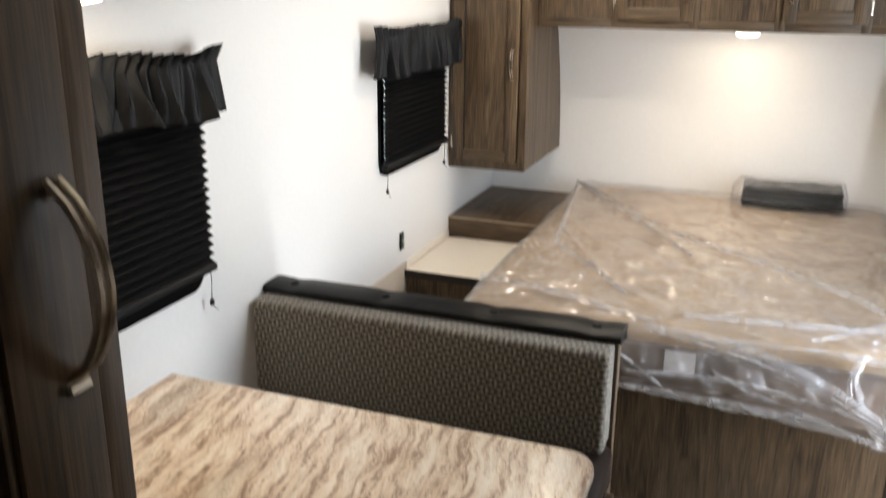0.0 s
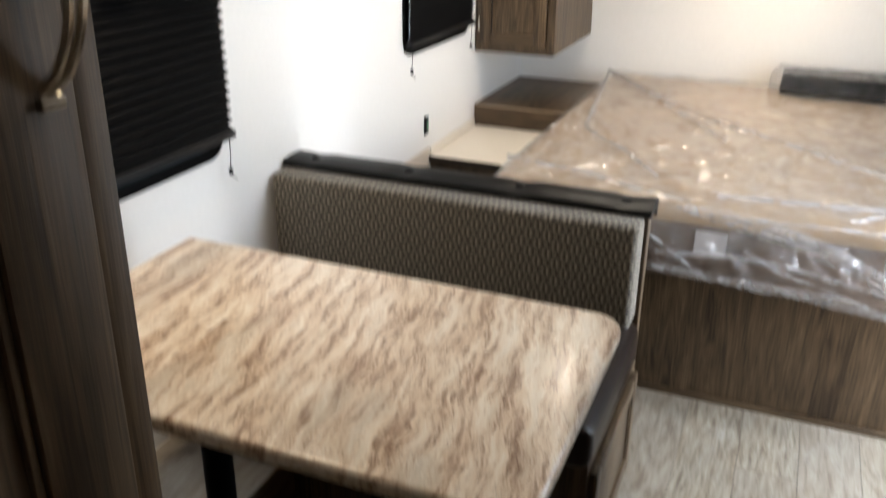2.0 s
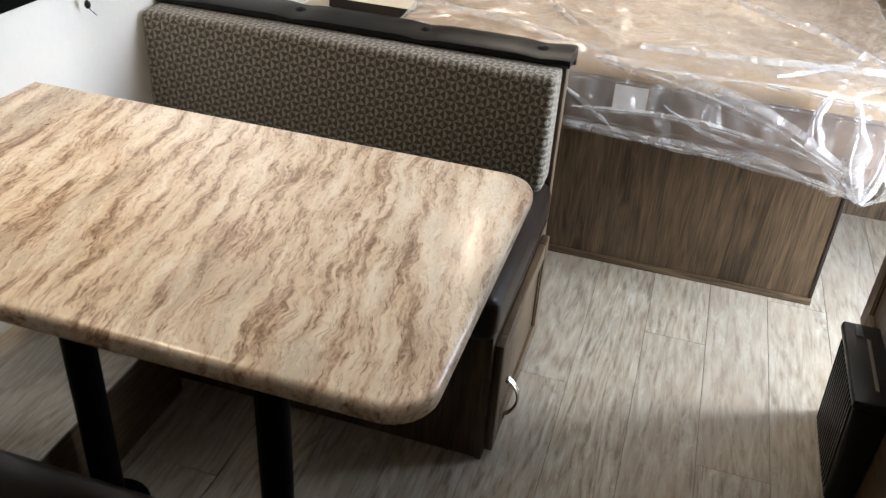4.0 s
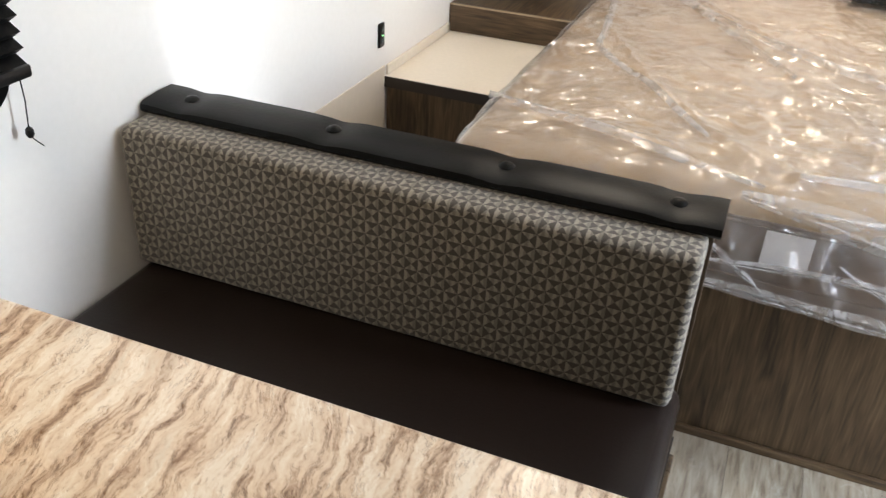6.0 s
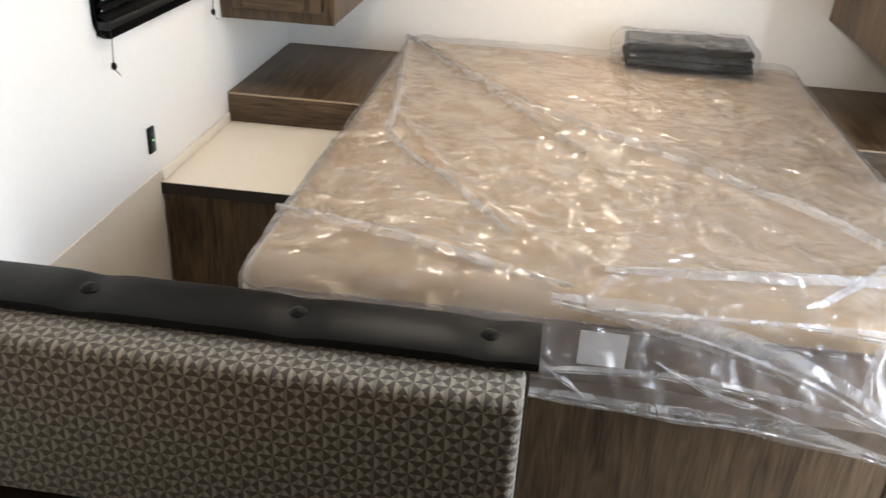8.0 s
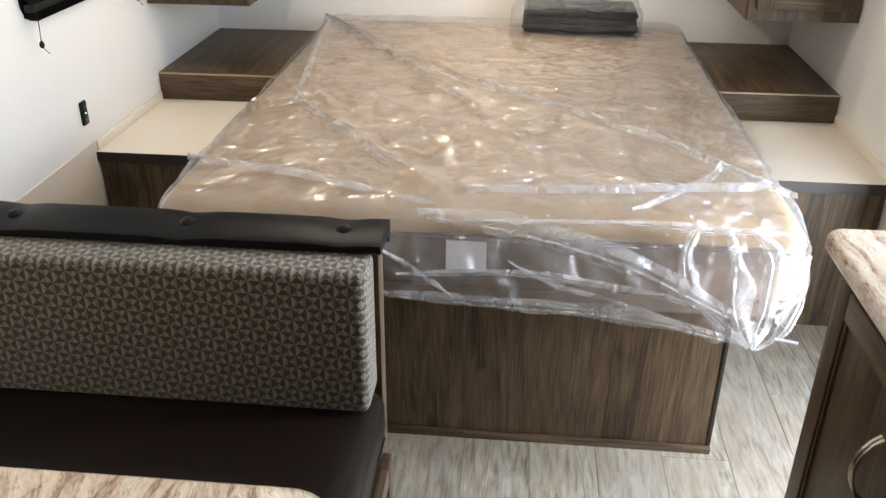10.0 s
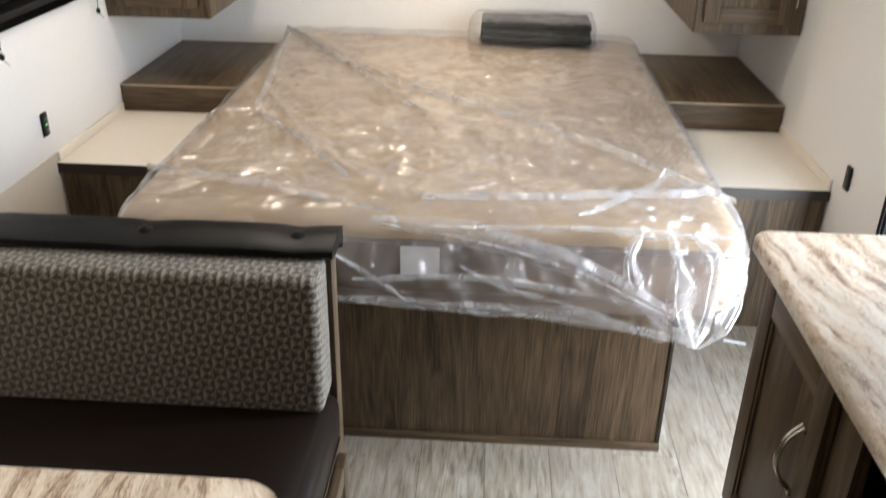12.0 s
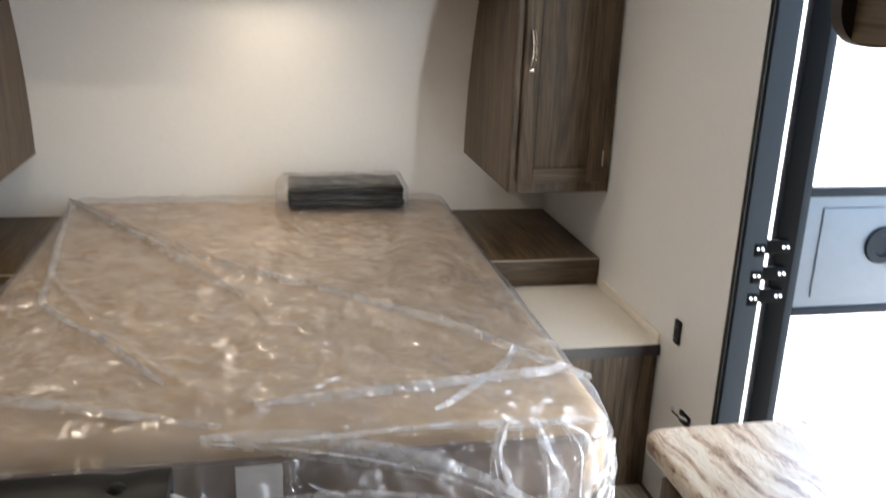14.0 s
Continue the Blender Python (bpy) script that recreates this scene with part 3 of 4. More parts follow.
mt = thing("mattress", (0, 3.55, MZ0), "tan quilted queen mattress still in its factory wrap", "mattress")
part("core", cushion(B(), MX0, MX1, MY0, MY1, MZ0, MZ1, 0.06, 12, 12, 0.008), QUILT, mt, "tan quilted ticking")
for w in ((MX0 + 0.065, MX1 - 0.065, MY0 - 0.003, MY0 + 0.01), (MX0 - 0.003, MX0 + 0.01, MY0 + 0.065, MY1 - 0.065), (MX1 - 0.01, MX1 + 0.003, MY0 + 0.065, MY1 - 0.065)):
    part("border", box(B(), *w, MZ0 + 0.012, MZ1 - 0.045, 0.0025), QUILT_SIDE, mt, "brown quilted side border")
for z in (MZ0 + 0.05, MZ1 - 0.055):
    arc = lambda cx, a0: [(cx + 0.072 * math.cos(radians(a0 + 15 * k)), MY0 + 0.07 + 0.072 * math.sin(radians(a0 + 15 * k)), z) for k in range(7)]
    loop = [(MX0 - 0.002, MY1 - 0.07, z)] + arc(MX0 + 0.07, 180) + arc(MX1 - 0.07, 270) + [(MX1 + 0.002, MY1 - 0.07, z)]
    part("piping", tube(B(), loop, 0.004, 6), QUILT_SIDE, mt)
part("label", box(B(), -0.037, 0.053, MY0 - 0.0065, MY0 - 0.0035, 0.522, 0.595), PAPER, mt, "white paper care label")

# The wrap: ridges run as (x, y) to (x, y), how high and how wide.
RIDGES = [
    (-0.69, 4.40, -0.07, 3.58, 0.018, 0.022), (-0.07, 3.58, 0.44, 3.12, 0.020, 0.024), (0.44, 3.12, 0.73, 2.72, 0.024, 0.026),
    (-0.66, 4.39, -0.03, 3.33, 0.014, 0.020), (-0.68, 4.36, -0.57, 3.55, 0.014, 0.020), (-0.57, 3.55, -0.35, 3.09, 0.014, 0.020),
    (-0.35, 3.09, -0.10, 2.75, 0.014, 0.020), (-0.69, 2.83, -0.25, 2.73, 0.016, 0.020), (-0.66, 4.38, 0.08, 4.26, 0.008, 0.025),
    (0.00, 2.70, 0.69, 2.80, 0.016, 0.022), (0.45, 2.70, 0.60, 2.86, 0.014, 0.02),
]


def ridge(x, y):
    h = 0.0
    for x0, y0, x1, y1, up, wide in RIDGES:
        dx, dy = x1 - x0, y1 - y0
        k = ((x - x0) * dx + (y - y0) * dy) / (dx * dx + dy * dy)
        k = min(1.0, max(0.0, k))
        d = math.hypot(x - x0 - k * dx, y - y0 - k * dy)
        if d < 4 * wide:
            h = max(h, up * math.exp(-((d / wide) ** 1.2)))
    return h


def crinkle(p, s):
    """Creased polythene: sharp little ridges with no direction."""
    return 1 - abs(noise.noise(p * s)) * 2


def hem(x):
    """The height at which the wrap ends over the foot of the bed; it sags to a point at one corner."""
    z = 0.475 - 0.065 * max(0.0, min(1.0, (x - 0.15) / 0.48)) ** 1.4 + 0.008 * noise.noise(Vector((x * 6, 4, 0)))
    return z if x < 0.63 else z + 1.15 * (x - 0.63) ** 1.05


def wrap_mesh():
    """One sheet over the top, down both sides and over the foot."""
    bm = B()
    nu, nv = 230, 260
    side, front, R = 0.13, 0.26, 0.085
    w, l = MX1 - MX0 + 0.008, MY1 - MY0 + 0.02
    rows = []
    ROLL = 0.062
    for j in range(nv + 1):
        row = []
        for i in range(nu + 1):
            s = -side + (w + 2 * side) * i / nu
            t = -front + (l + front) * j / nv
            x, y, z = MX0 - 0.004 + min(max(s, 0), w), MY0 - 0.015 + max(t, 0), MZ1 + 0.004
            down_s, down_f = max(-s, s - w, 0.0), max(-t, 0.0)
            p = Vector((x, y - down_f, 0.8 * down_s))
            cx = MX0 - 0.004 + R if s < w / 2 else MX1 + 0.004 - R
            ox, oy = x - cx, y - (MY0 - 0.015 + R)
            if oy < 0 and (ox < 0 if s < w / 2 else ox > 0) and math.hypot(ox, oy) > R:
                x, y = cx + ox * R / math.hypot(ox, oy), MY0 - 0.015 + R + oy * R / math.hypot(ox, oy)
            if down_s == 0 and down_f == 0:
                inside = min(x - MX0 + 0.004, MX1 + 0.004 - x, y - MY0 + 0.015)
                if oy < 0 and (ox < 0 if s < w / 2 else ox > 0):
                    inside = min(inside, R - math.hypot(x - cx, y - (MY0 - 0.015 + R)))
                soft = max(0.0, min(1.0, inside / ROLL))
                z += 0.008 * math.sqrt(max(0.0, 1 - (2 * (x - MX0) / (MX1 - MX0) - 1) ** 2) * max(0.0, 1 - (2 * (y - MY0) / (MY1 - MY0) - 1) ** 2))
                z -= ROLL * (1 - math.sqrt(max(0.0, 1 - (1 - soft) ** 2)))
                q = Vector((x * 1.0, y * 0.6, 0))
                z += ridge(x, y) * (0.4 + 0.6 * soft) + 0.007 * max(0.0, crinkle(q, 6)) ** 2 + 0.0045 * max(0.0, crinkle(p + Vector((3, 1, 0)), 15)) ** 2 + 0.0015 * crinkle(p, 34)
            elif down_f > 0:
                k = down_f / front
                top = MZ1 + 0.004 - ROLL
                z = top + (hem(x) - top) * k
                y -= 0.012 + 0.028 * k + 0.015 * math.sin(math.pi * k) + 0.014 * max(0.0, crinkle(Vector((x, 0.5 * z + 0.6 * x, 0)), 7)) ** 2 + 0.007 * max(0.0, crinkle(Vector((x, z, 3)), 19)) ** 2
                bunch = math.exp(-(((x - 0.60) / 0.12) ** 2)) * min(1.0, 3 * k)
                y -= bunch * 0.035 * (0.5 + 0.5 * math.sin(x * 75 + 5 * noise.noise(Vector((x * 3, z * 7, 1)))))
                x += 0.02 * k * noise.noise(Vector((x * 6, z * 6, 2)))
                if down_s > 0:
                    x += 0.010 * math.sin(3.0 * down_s / side) * (1 if s > 0 else -1)
                    y += 0.09 * down_s
            else:
                z -= ROLL + down_s
                out = 0.004 + 0.006 * max(0.0, crinkle(p, 6)) ** 2 + 0.002 * crinkle(p, 15)
                x += out if s > 0 else -out
                z = max(z, 0.497 if y > 3.28 else 0.46)
            row.append(bm.verts.new((x, y, z)))
        rows.append(row)
    for a, b in zip(rows, rows[1:]):
        for i in range(nu):
            bm.faces.new((a[i], a[i + 1], b[i + 1], b[i]))
    return bm


part("wrap", wrap_mesh(), FILM, mt, "clear crinkled polythene wrap")


def bend(points, n=46):
    """A smooth line through points."""
    pts = [Vector(p) for p in points]
    pts = [2 * pts[0] - pts[1]] + pts + [2 * pts[-1] - pts[-2]]
    line = []
    for k in range(n + 1):
        f = k / n * (len(pts) - 3)
        i = min(int(f), len(pts) - 4)
        u = f - i
        a, b, c, d = pts[i : i + 4]
        line.append(0.5 * (2 * b + (c - a) * u + (2 * a - 5 * b + 4 * c - d) * u * u + (3 * b - a - 3 * c + d) * u ** 3))
    return line


def pleat(points, wide, up, seed):
    """A doubled band of the wrap along a line of places, arched outwards."""
    bm = B()
    line, up = bend(points), Vector(up).normalized()
    rows = []
    for k, c in enumerate(line):
        along = line[min(k + 1, len(line) - 1)] - line[max(k - 1, 0)]
        across = along.cross(up).normalized()
        w = wide * (0.15 + 0.85 * math.sin(math.pi * (k + 1) / (len(line) + 1)) ** 0.6) * (0.8 + 0.6 * noise.noise(Vector((k * 0.11, seed, 0))))
        c = c + across * 0.006 * noise.noise(Vector((k * 0.06, seed, 5)))
        lift = ridge(c.x, c.y) if up.z > 0.7 else 0.0
        rows.append([bm.verts.new(c + across * w * e + up * (h + lift * (1 - 0.6 * abs(e)) + 0.002 * noise.noise(Vector((k * 0.12, e * 2, seed))))) for e, h in ((-1, 0.0), (-0.6, 0.004), (-0.1, 0.007), (0.3, 0.004), (0.5, 0.007), (1, 0.0))])
    for u, v in zip(rows, rows[1:]):
        for i in range(5):
            bm.faces.new((u[i], u[i + 1], v[i + 1], v[i]))
    return bm


T = MZ1 + 0.010


def foot(x, z):
    """A place on the hanging front of the wrap."""
    low = max(0.0, MZ1 - z)
    x = min(x, 0.744)
    turn = max(0.0, x - (MX1 - 0.08))
    back = 0.085 - math.sqrt(max(0.0, 0.085 ** 2 - turn ** 2))
    return (x, 2.598 + back - 0.22 * low - (0.015 if low > 0.02 else 0.0) - 0.03 * math.exp(-(((x - 0.60) / 0.1) ** 2)) * min(1.0, low * 12), z)


LYING = [
    ([(-0.69, 4.40), (-0.40, 4.0), (-0.07, 3.58), (0.23, 3.36), (0.44, 3.12), (0.73, 2.74)], 0.024),
    ([(-0.66, 4.39), (-0.2, 3.62), (-0.03, 3.33)], 0.014),
    ([(-0.68, 4.36), (-0.575, 3.57), (-0.54, 3.35), (-0.35, 3.09), (-0.19, 2.84)], 0.014),
    ([(-0.69, 2.83), (-0.49, 2.79), (-0.25, 2.715), (-0.06, 2.64)], 0.022),
    ([(0.00, 2.72), (0.30, 2.76), (0.69, 2.80)], 0.026),
    ([(0.36, 2.66), (0.50, 2.78), (0.62, 2.93)], 0.02),
]
HANGING = [
    ([(-0.10, T), (0.12, 0.64), (0.38, 0.575), (0.60, 0.485)], 0.036),
    ([(-0.02, T - 0.01), (0.3, T - 0.004), (0.52, T - 0.008), (0.72, T - 0.02)], 0.011),
    ([(-0.14, 0.535), (0.15, 0.545), (0.40, 0.522), (0.58, 0.49)], 0.013),
    ([(0.50, T), (0.475, 0.60), (0.50, 0.53), (0.615, 0.43)], 0.022),
    ([(0.61, T), (0.655, 0.61), (0.65, 0.52), (0.625, 0.425)], 0.026),
    ([(0.56, T), (0.58, 0.58), (0.59, 0.50), (0.62, 0.43)], 0.03),
    ([(0.738, 0.60), (0.70, 0.56), (0.66, 0.545)], 0.014),
    ([(-0.18, 0.49), (0.1, 0.48), (0.35, 0.472), (0.60, 0.44)], 0.024),
    ([(0.63, 0.425), (0.69, 0.465), (0.728, 0.53), (0.742, 0.60)], 0.014),
    ([(-0.2, 0.60), (-0.08, 0.53), (-0.02, 0.49)], 0.008),
    ([(0.10, 0.575), (0.20, 0.53), (0.36, 0.49)], 0.008),
]
for n, (line, wide) in enumerate(LYING):
    part("pleat", pleat([(x, y, T) for x, y in line], wide, (0, 0, 1), n * 3.7), FILM_DOUBLE, mt, "milky doubled fold of the polythene")
for n, (line, wide) in enumerate(HANGING):
    part("pleat", pleat([foot(x, z) for x, z in line], wide, (0.1, -1, 0.35), 40 + n * 3.7), FILM_DOUBLE, mt, "milky doubled fold of the polythene")

pk = thing("bedding_pack", (0.31, 4.33, 0.68), "black folded bedding sealed in a clear plastic bag", "bedding pack")
for z0, z1, inset in ((0.681, 0.708, 0.0), (0.707, 0.733, 0.006), (0.732, 0.756, 0.003)):
    bm = cushion(B(), 0.105 + inset, 0.540 - inset, 4.225 + inset, 4.445, z0, z1, 0.0115, 14, 14, 0.004)
    for v in bm.verts:
        v.co += Vector((0.004 * noise.noise(v.co * 9), 0.005 * noise.noise(v.co * 13 + Vector((5, 0, 0))), 0.005 * noise.noise(v.co * 11)))
    part("bedding", bm, BLACK_CLOTH, pk)
bm = B()
box(bm, 0.060, 0.552, 4.208, 4.458, 0.6795, 0.768, 0.012, 2)
bmesh.ops.subdivide_edges(bm, edges=[e for e in bm.edges if e.calc_length() > 0.05], cuts=20, use_grid_fill=True)
for v in bm.verts:
    k = crinkle(v.co, 19)
    c = crinkle(v.co + Vector((3, 0, 0)), 41)
    pinch = max(0.0, (0.10 - v.co.x) / 0.04)
    z = 0.5 * (v.co.z - 0.70) * pinch
    v.co += Vector((0.004 * noise.noise(v.co * 11), 0.007 * k + 0.003 * c - 0.006, (0.007 * k + 0.003 * c - 0.006 - z) if v.co.z > 0.70 else 0))
part("bag", bm, BAG, pk, "clear crinkled plastic bag", smooth=False)

# ---------------------------------------------------------------- dinette
XA = -0.130


def bench(label):
    t = thing("dinette_bench", (-0.65, 1.95, 0), label, "bench", "dinette benches")
    base = B()
    box(base, XL + 0.002, XA - 0.012, 1.735, 1.753, 0, 0.345)
    part("front_panel", base, WOOD[2], t, smooth=False)
    part("end_panel", box(B(), XA - 0.011, XA + 0.004, 1.73, 2.30, 0, 0.35, 0.001), WOOD[2], t)
    part("end_post", box(B(), XA - 0.011, XA + 0.004, 2.255, 2.30, 0.35, 0.755, 0.001), WOOD[2], t)
    part("backing", box(B(), XL + 0.002, XA - 0.011, 2.252, 2.30, 0.0, 0.752), WOOD[2], t, smooth=False)
    d = door_front(t, "x+", XA + 0.006, 1.745, 2.225, 0.02, 0.318, WOOD[2], WOOD[1], 0.045)
    bow_handle(d, (XA + 0.026, 1.84, 0.05), (XA + 0.026, 1.84, 0.16), (0.028, 0, 0), (0, 1, 0))
    s = cushion(B(), XL + 0.006, XA + 0.014, 1.692, 2.245, 0.35, 0.462, 0.03, 10, 10, 0.012)
    part("seat_cushion", s, VINYL_BROWN, t, "dark brown vinyl seat cushion")
    seam = [(XL + 0.02, 1.699, 0.375), (XA - 0.005, 1.699, 0.375), (XA + 0.0105, 1.72, 0.375), (XA + 0.0145, 2.2, 0.375)]
    part("piping", tube(B(), seam, 0.003, 6), VINYL_BROWN, t)
    b = box(B(), XL + 0.006, XA - 0.002, 2.152, 2.249, 0.468, 0.754, 0.015, 3)
    for v in b.verts:
        if v.co.y < 2.16:
            v.co.y -= 0.004
    part("back_cushion", b, FABRIC, t, "grey and brown pinwheel-patterned back cushion")
    roll = B()
    n = 60
    prof = [(2.228, 0.754), (2.219, 0.762), (2.221, 0.773), (2.232, 0.778), (2.275, 0.781), (2.316, 0.781), (2.330, 0.774), (2.332, 0.735), (2.324, 0.730), (2.304, 0.753)]
    rings = []
    tufts = (-1.10, -0.80, -0.475, -0.19)
    for k in range(n + 1):
        x = XL + 0.004 + (XA + 0.014 - XL - 0.004) * k / n
        dip = sum(math.exp(-(((x - q) / 0.03) ** 2)) for q in tufts)
        rings.append([roll.verts.new((x, y, z - (0.005 * dip if z > 0.77 else 0) + 0.001 * noise.noise(Vector((x * 9, y * 20, 0))))) for y, z in prof])
    for u, v in zip(rings, rings[1:]):
        for i in range(len(prof)):
            j = (i + 1) % len(prof)
            roll.faces.new((u[i], u[j], v[j], v[i]))
    roll.faces.new(rings[0]), roll.faces.new(rings[-1])
    bmesh.ops.recalc_face_normals(roll, faces=roll.faces)
    top = part("top_roll", roll, VINYL_BLACK, t, "black vinyl padded top roll with tufting buttons")
    for q in tufts:
        part("button", turned(B(), (q, 2.277, 0.7735), [(0.014, 0.0), (0.015, 0.003), (0.010, 0.008), (0.002, 0.010)], 16), VINYL_BLACK, top)
    return t


bench("dinette bench with brown vinyl seat and patterned back cushion")

rb = thing("dinette_bench", (-0.65, 0.85, 0), "dinette bench with brown vinyl seat against the pantry", "bench", "dinette benches")
part("box", box(B(), XL + 0.002, XA - 0.012, 0.575, 0.98, 0, 0.345), WOOD[2], rb, smooth=False)
part("seat_cushion", cushion(B(), XL + 0.006, XA + 0.014, 0.67, 1.072, 0.35, 0.462, 0.03, 8, 8, 0.012), VINYL_BROWN, rb, "dark brown vinyl seat cushion")
part("back_cushion", box(B(), XL + 0.006, XA - 0.005, 0.575, 0.668, 0.468, 0.752, 0.028, 4), FABRIC, rb, "pinwheel-patterned back cushion")

wb = thing("wheel_box", (-1.02, 1.35, 0), "low boxed-in wheel arch under the dinette table", "wheel box")
part("body", box(B(), XL + 0.002, -0.862, 1.0, 1.695, 0, 0.198), WOOD[1], wb, smooth=False)
part("top", box(B(), XL + 0.002, -0.86, 1.0, 1.695, 0.198, 0.204), PLANK, wb, "grey plank vinyl top")

tb = thing("dinette_table", (-0.60, 1.335, 0), "dinette table with a stone-look laminate top", "table")


def slab_outline(x0, x1, y0, y1, r, corners, n=8):
    pts = []
    for (cx, cy, a0), on in zip(((x1 - r, y1 - r, 0), (x0 + r, y1 - r, 90), (x0 + r, y0 + r, 180), (x1 - r, y0 + r, 270)), corners):
        if on:
            pts += [(cx + r * math.cos(radians(a0 + 90 * k / n)), cy + r * math.sin(radians(a0 + 90 * k / n))) for k in range(n + 1)]
        else:
            pts.append((cx + (r if a0 in (0, 270) else -r), cy + (r if a0 in (0, 90) else -r)))
    return pts


def worktop(x0, x1, y0, y1, z0, z1, r, corners, edge=0.010):
    bm = prism(B(), slab_outline(x0, x1, y0, y1, r, corners), 2, z0, z1)
    rim = [e for e in bm.edges if all(v.co.z > z1 - 1e-5 for v in e.verts)] + [e for e in bm.edges if all(v.co.z < z0 + 1e-5 for v in e.verts)]
    bmesh.ops.bevel(bm, geom=rim, offset=edge, segments=4, affect="EDGES", profile=0.5)
    return bm


part("tabletop", worktop(-1.06, -0.062, 1.028, 1.640, 0.742, 0.774, 0.06, (1, 0, 0, 1)), STONE, tb)
for x in (-0.80, -0.42):
    leg = part("leg", turned(B(), (x, 1.335, 0.006), [(0.03, 0.0), (0.03, 0.735)], 20), BLACK_METAL, tb, "black steel pedestal tube")
    part("floor_socket", turned(B(), (x, 1.335, 0.0), [(0.075, 0.0), (0.075, 0.006), (0.045, 0.014), (0.034, 0.02)], 24), BLACK_METAL, leg)

# ---------------------------------------------------------------- overhead cabinet with radio
XU, UB, UE = -0.741, 1.648, 1.965
uc = thing("dinette_overhead_cabinet", (-0.96, 1.3, UB), "dark oak laminate overhead cabinet with flip-up door", "cabinet")
part("body", box(B(), XL + 0.002, XU - 0.018, 0.56, UE - 0.012, UB + 0.004, CEIL - 0.002), WOOD[1], uc, smooth=False)
part("frame_rail", box(B(), XU - 0.018, XU, 0.56, UE - 0.012, UB, 1.70, 0.002), WOOD[1], uc)
part("frame_rail", box(B(), XU - 0.018, XU, 0.56, UE - 0.012, 1.915, CEIL - 0.003, 0.002), WOOD[1], uc)
part("frame_rail", box(B(), XU - 0.018, XU - 0.0005, 1.385, UE - 0.012, 1.70, 1.915), WOOD[1], uc)
part("frame_rail", box(B(), XU - 0.018, XU - 0.0005, 0.56, 1.12, 1.70, 1.915), WOOD[1], uc)
part("radio_panel", box(B(), XU - 0.0175, XU - 0.012, 1.12, 1.385, 1.70, 1.915), WOOD[1], uc)
part("recess_edge", box(B(), XU - 0.012, XU - 0.0004, 1.374, 1.385, 1.702, 1.914), WOOD_EDGE, uc)
end = []
for k in range(9):
    a = radians(-90 + 90 * k / 8)
    end.append((XU + 0.030 - 0.05 + 0.05 * math.cos(a), UB - 0.012 + 0.05 + 0.05 * math.sin(a)))
end += [(XU + 0.030, CEIL - 0.003), (XL + 0.002, CEIL - 0.003), (XL + 0.002, UB - 0.012)]
part("end_panel", prism(B(), end, 1, UE - 0.012, UE + 0.012), WOOD_EDGE, uc, "dark end panel with a rounded corner", smooth=False)
d = door_front(uc, "x+", XU + 0.001, 1.418, 1.945, 1.685, 1.925, WOOD[1], WOOD[1], 0.05, 0.02)
part("door_edge", box(B(), XU + 0.001, XU + 0.0205, 1.413, 1.4175, 1.685, 1.925), WOOD_EDGE, d)
bow_handle(d, (XU + 0.023, 1.645, 1.708), (XU + 0.023, 1.76, 1.708), (0.026, 0, 0), (0, 0, 1))
for y in (1.47, 1.88):
    hinge(uc, XU + 0.022, y, 1.928, 1)

rd = thing("wall_radio", (XU, 1.275, 1.75), "black wall-mounted stereo receiver with buttons", "radio")
pro = [(1.166, 1.762), (1.178, 1.750), (1.342, 1.750), (1.354, 1.762), (1.348, 1.80), (1.354, 1.847), (1.342, 1.861), (1.178, 1.861), (1.166, 1.847), (1.172, 1.80)]
bm = prism(B(), pro, 0, XU - 0.014, XU + 0.022)
bmesh.ops.bevel(bm, geom=[e for e in bm.edges if all(v.co.x > XU + 0.02 for v in e.verts)], offset=0.006, segments=3, affect="EDGES")
part("body", bm, BLACK_PLASTIC, rd)
part("display", box(B(), XU + 0.022, XU + 0.0235, 1.220, 1.306, 1.805, 1.835, 0.001), SCREEN_DARK, rd, "dark display window")
part("disc_slot", box(B(), XU + 0.022, XU + 0.0232, 1.210, 1.315, 1.840, 1.844), GAP, rd)
part("logo_bar", box(B(), XU + 0.022, XU + 0.0234, 1.25, 1.282, 1.850, 1.8545), WHITE_PLASTIC, rd)
for row, z in enumerate((1.790, 1.776, 1.763)):
    for c in range(6):
        part("button", box(B(), XU + 0.022, XU + 0.025, 1.205 + c * 0.0190, 1.219 + c * 0.0190, z - 0.004, z + 0.004, 0.0015), BLUE_GREY, rd)
for y, s in ((1.188, 1), (1.332, -1)):
    for z0, z1 in ((1.755, 1.795), (1.815, 1.858)):
        bm = prism(B(), [(y, z0), (y + s * 0.004, z0), (y + s * 0.016, z1), (y + s * 0.010, z1)] if z0 < 1.8 else [(y + s * 0.010, z0), (y + s * 0.016, z0), (y + s * 0.004, z1), (y, z1)], 0, XU + 0.022, XU + 0.0245)
        part("side_key", bm, PANEL_GREY, rd)

dl = thing("puck_light", (-0.95, 1.36, 1.60), "small round lit puck light under the dinette cabinet", "light")
part("rim", turned(B(), (-0.95, 1.36, 1.617), [(0.042, 0.028), (0.044, 0.012), (0.040, 0.0)]), WHITE_PLASTIC, dl)
part("lens", turned(B(), (-0.95, 1.36, 1.603), [(0.039, 0.014), (0.034, 0.005), (0.01, 0.0)]), LAMP_WARM, dl)

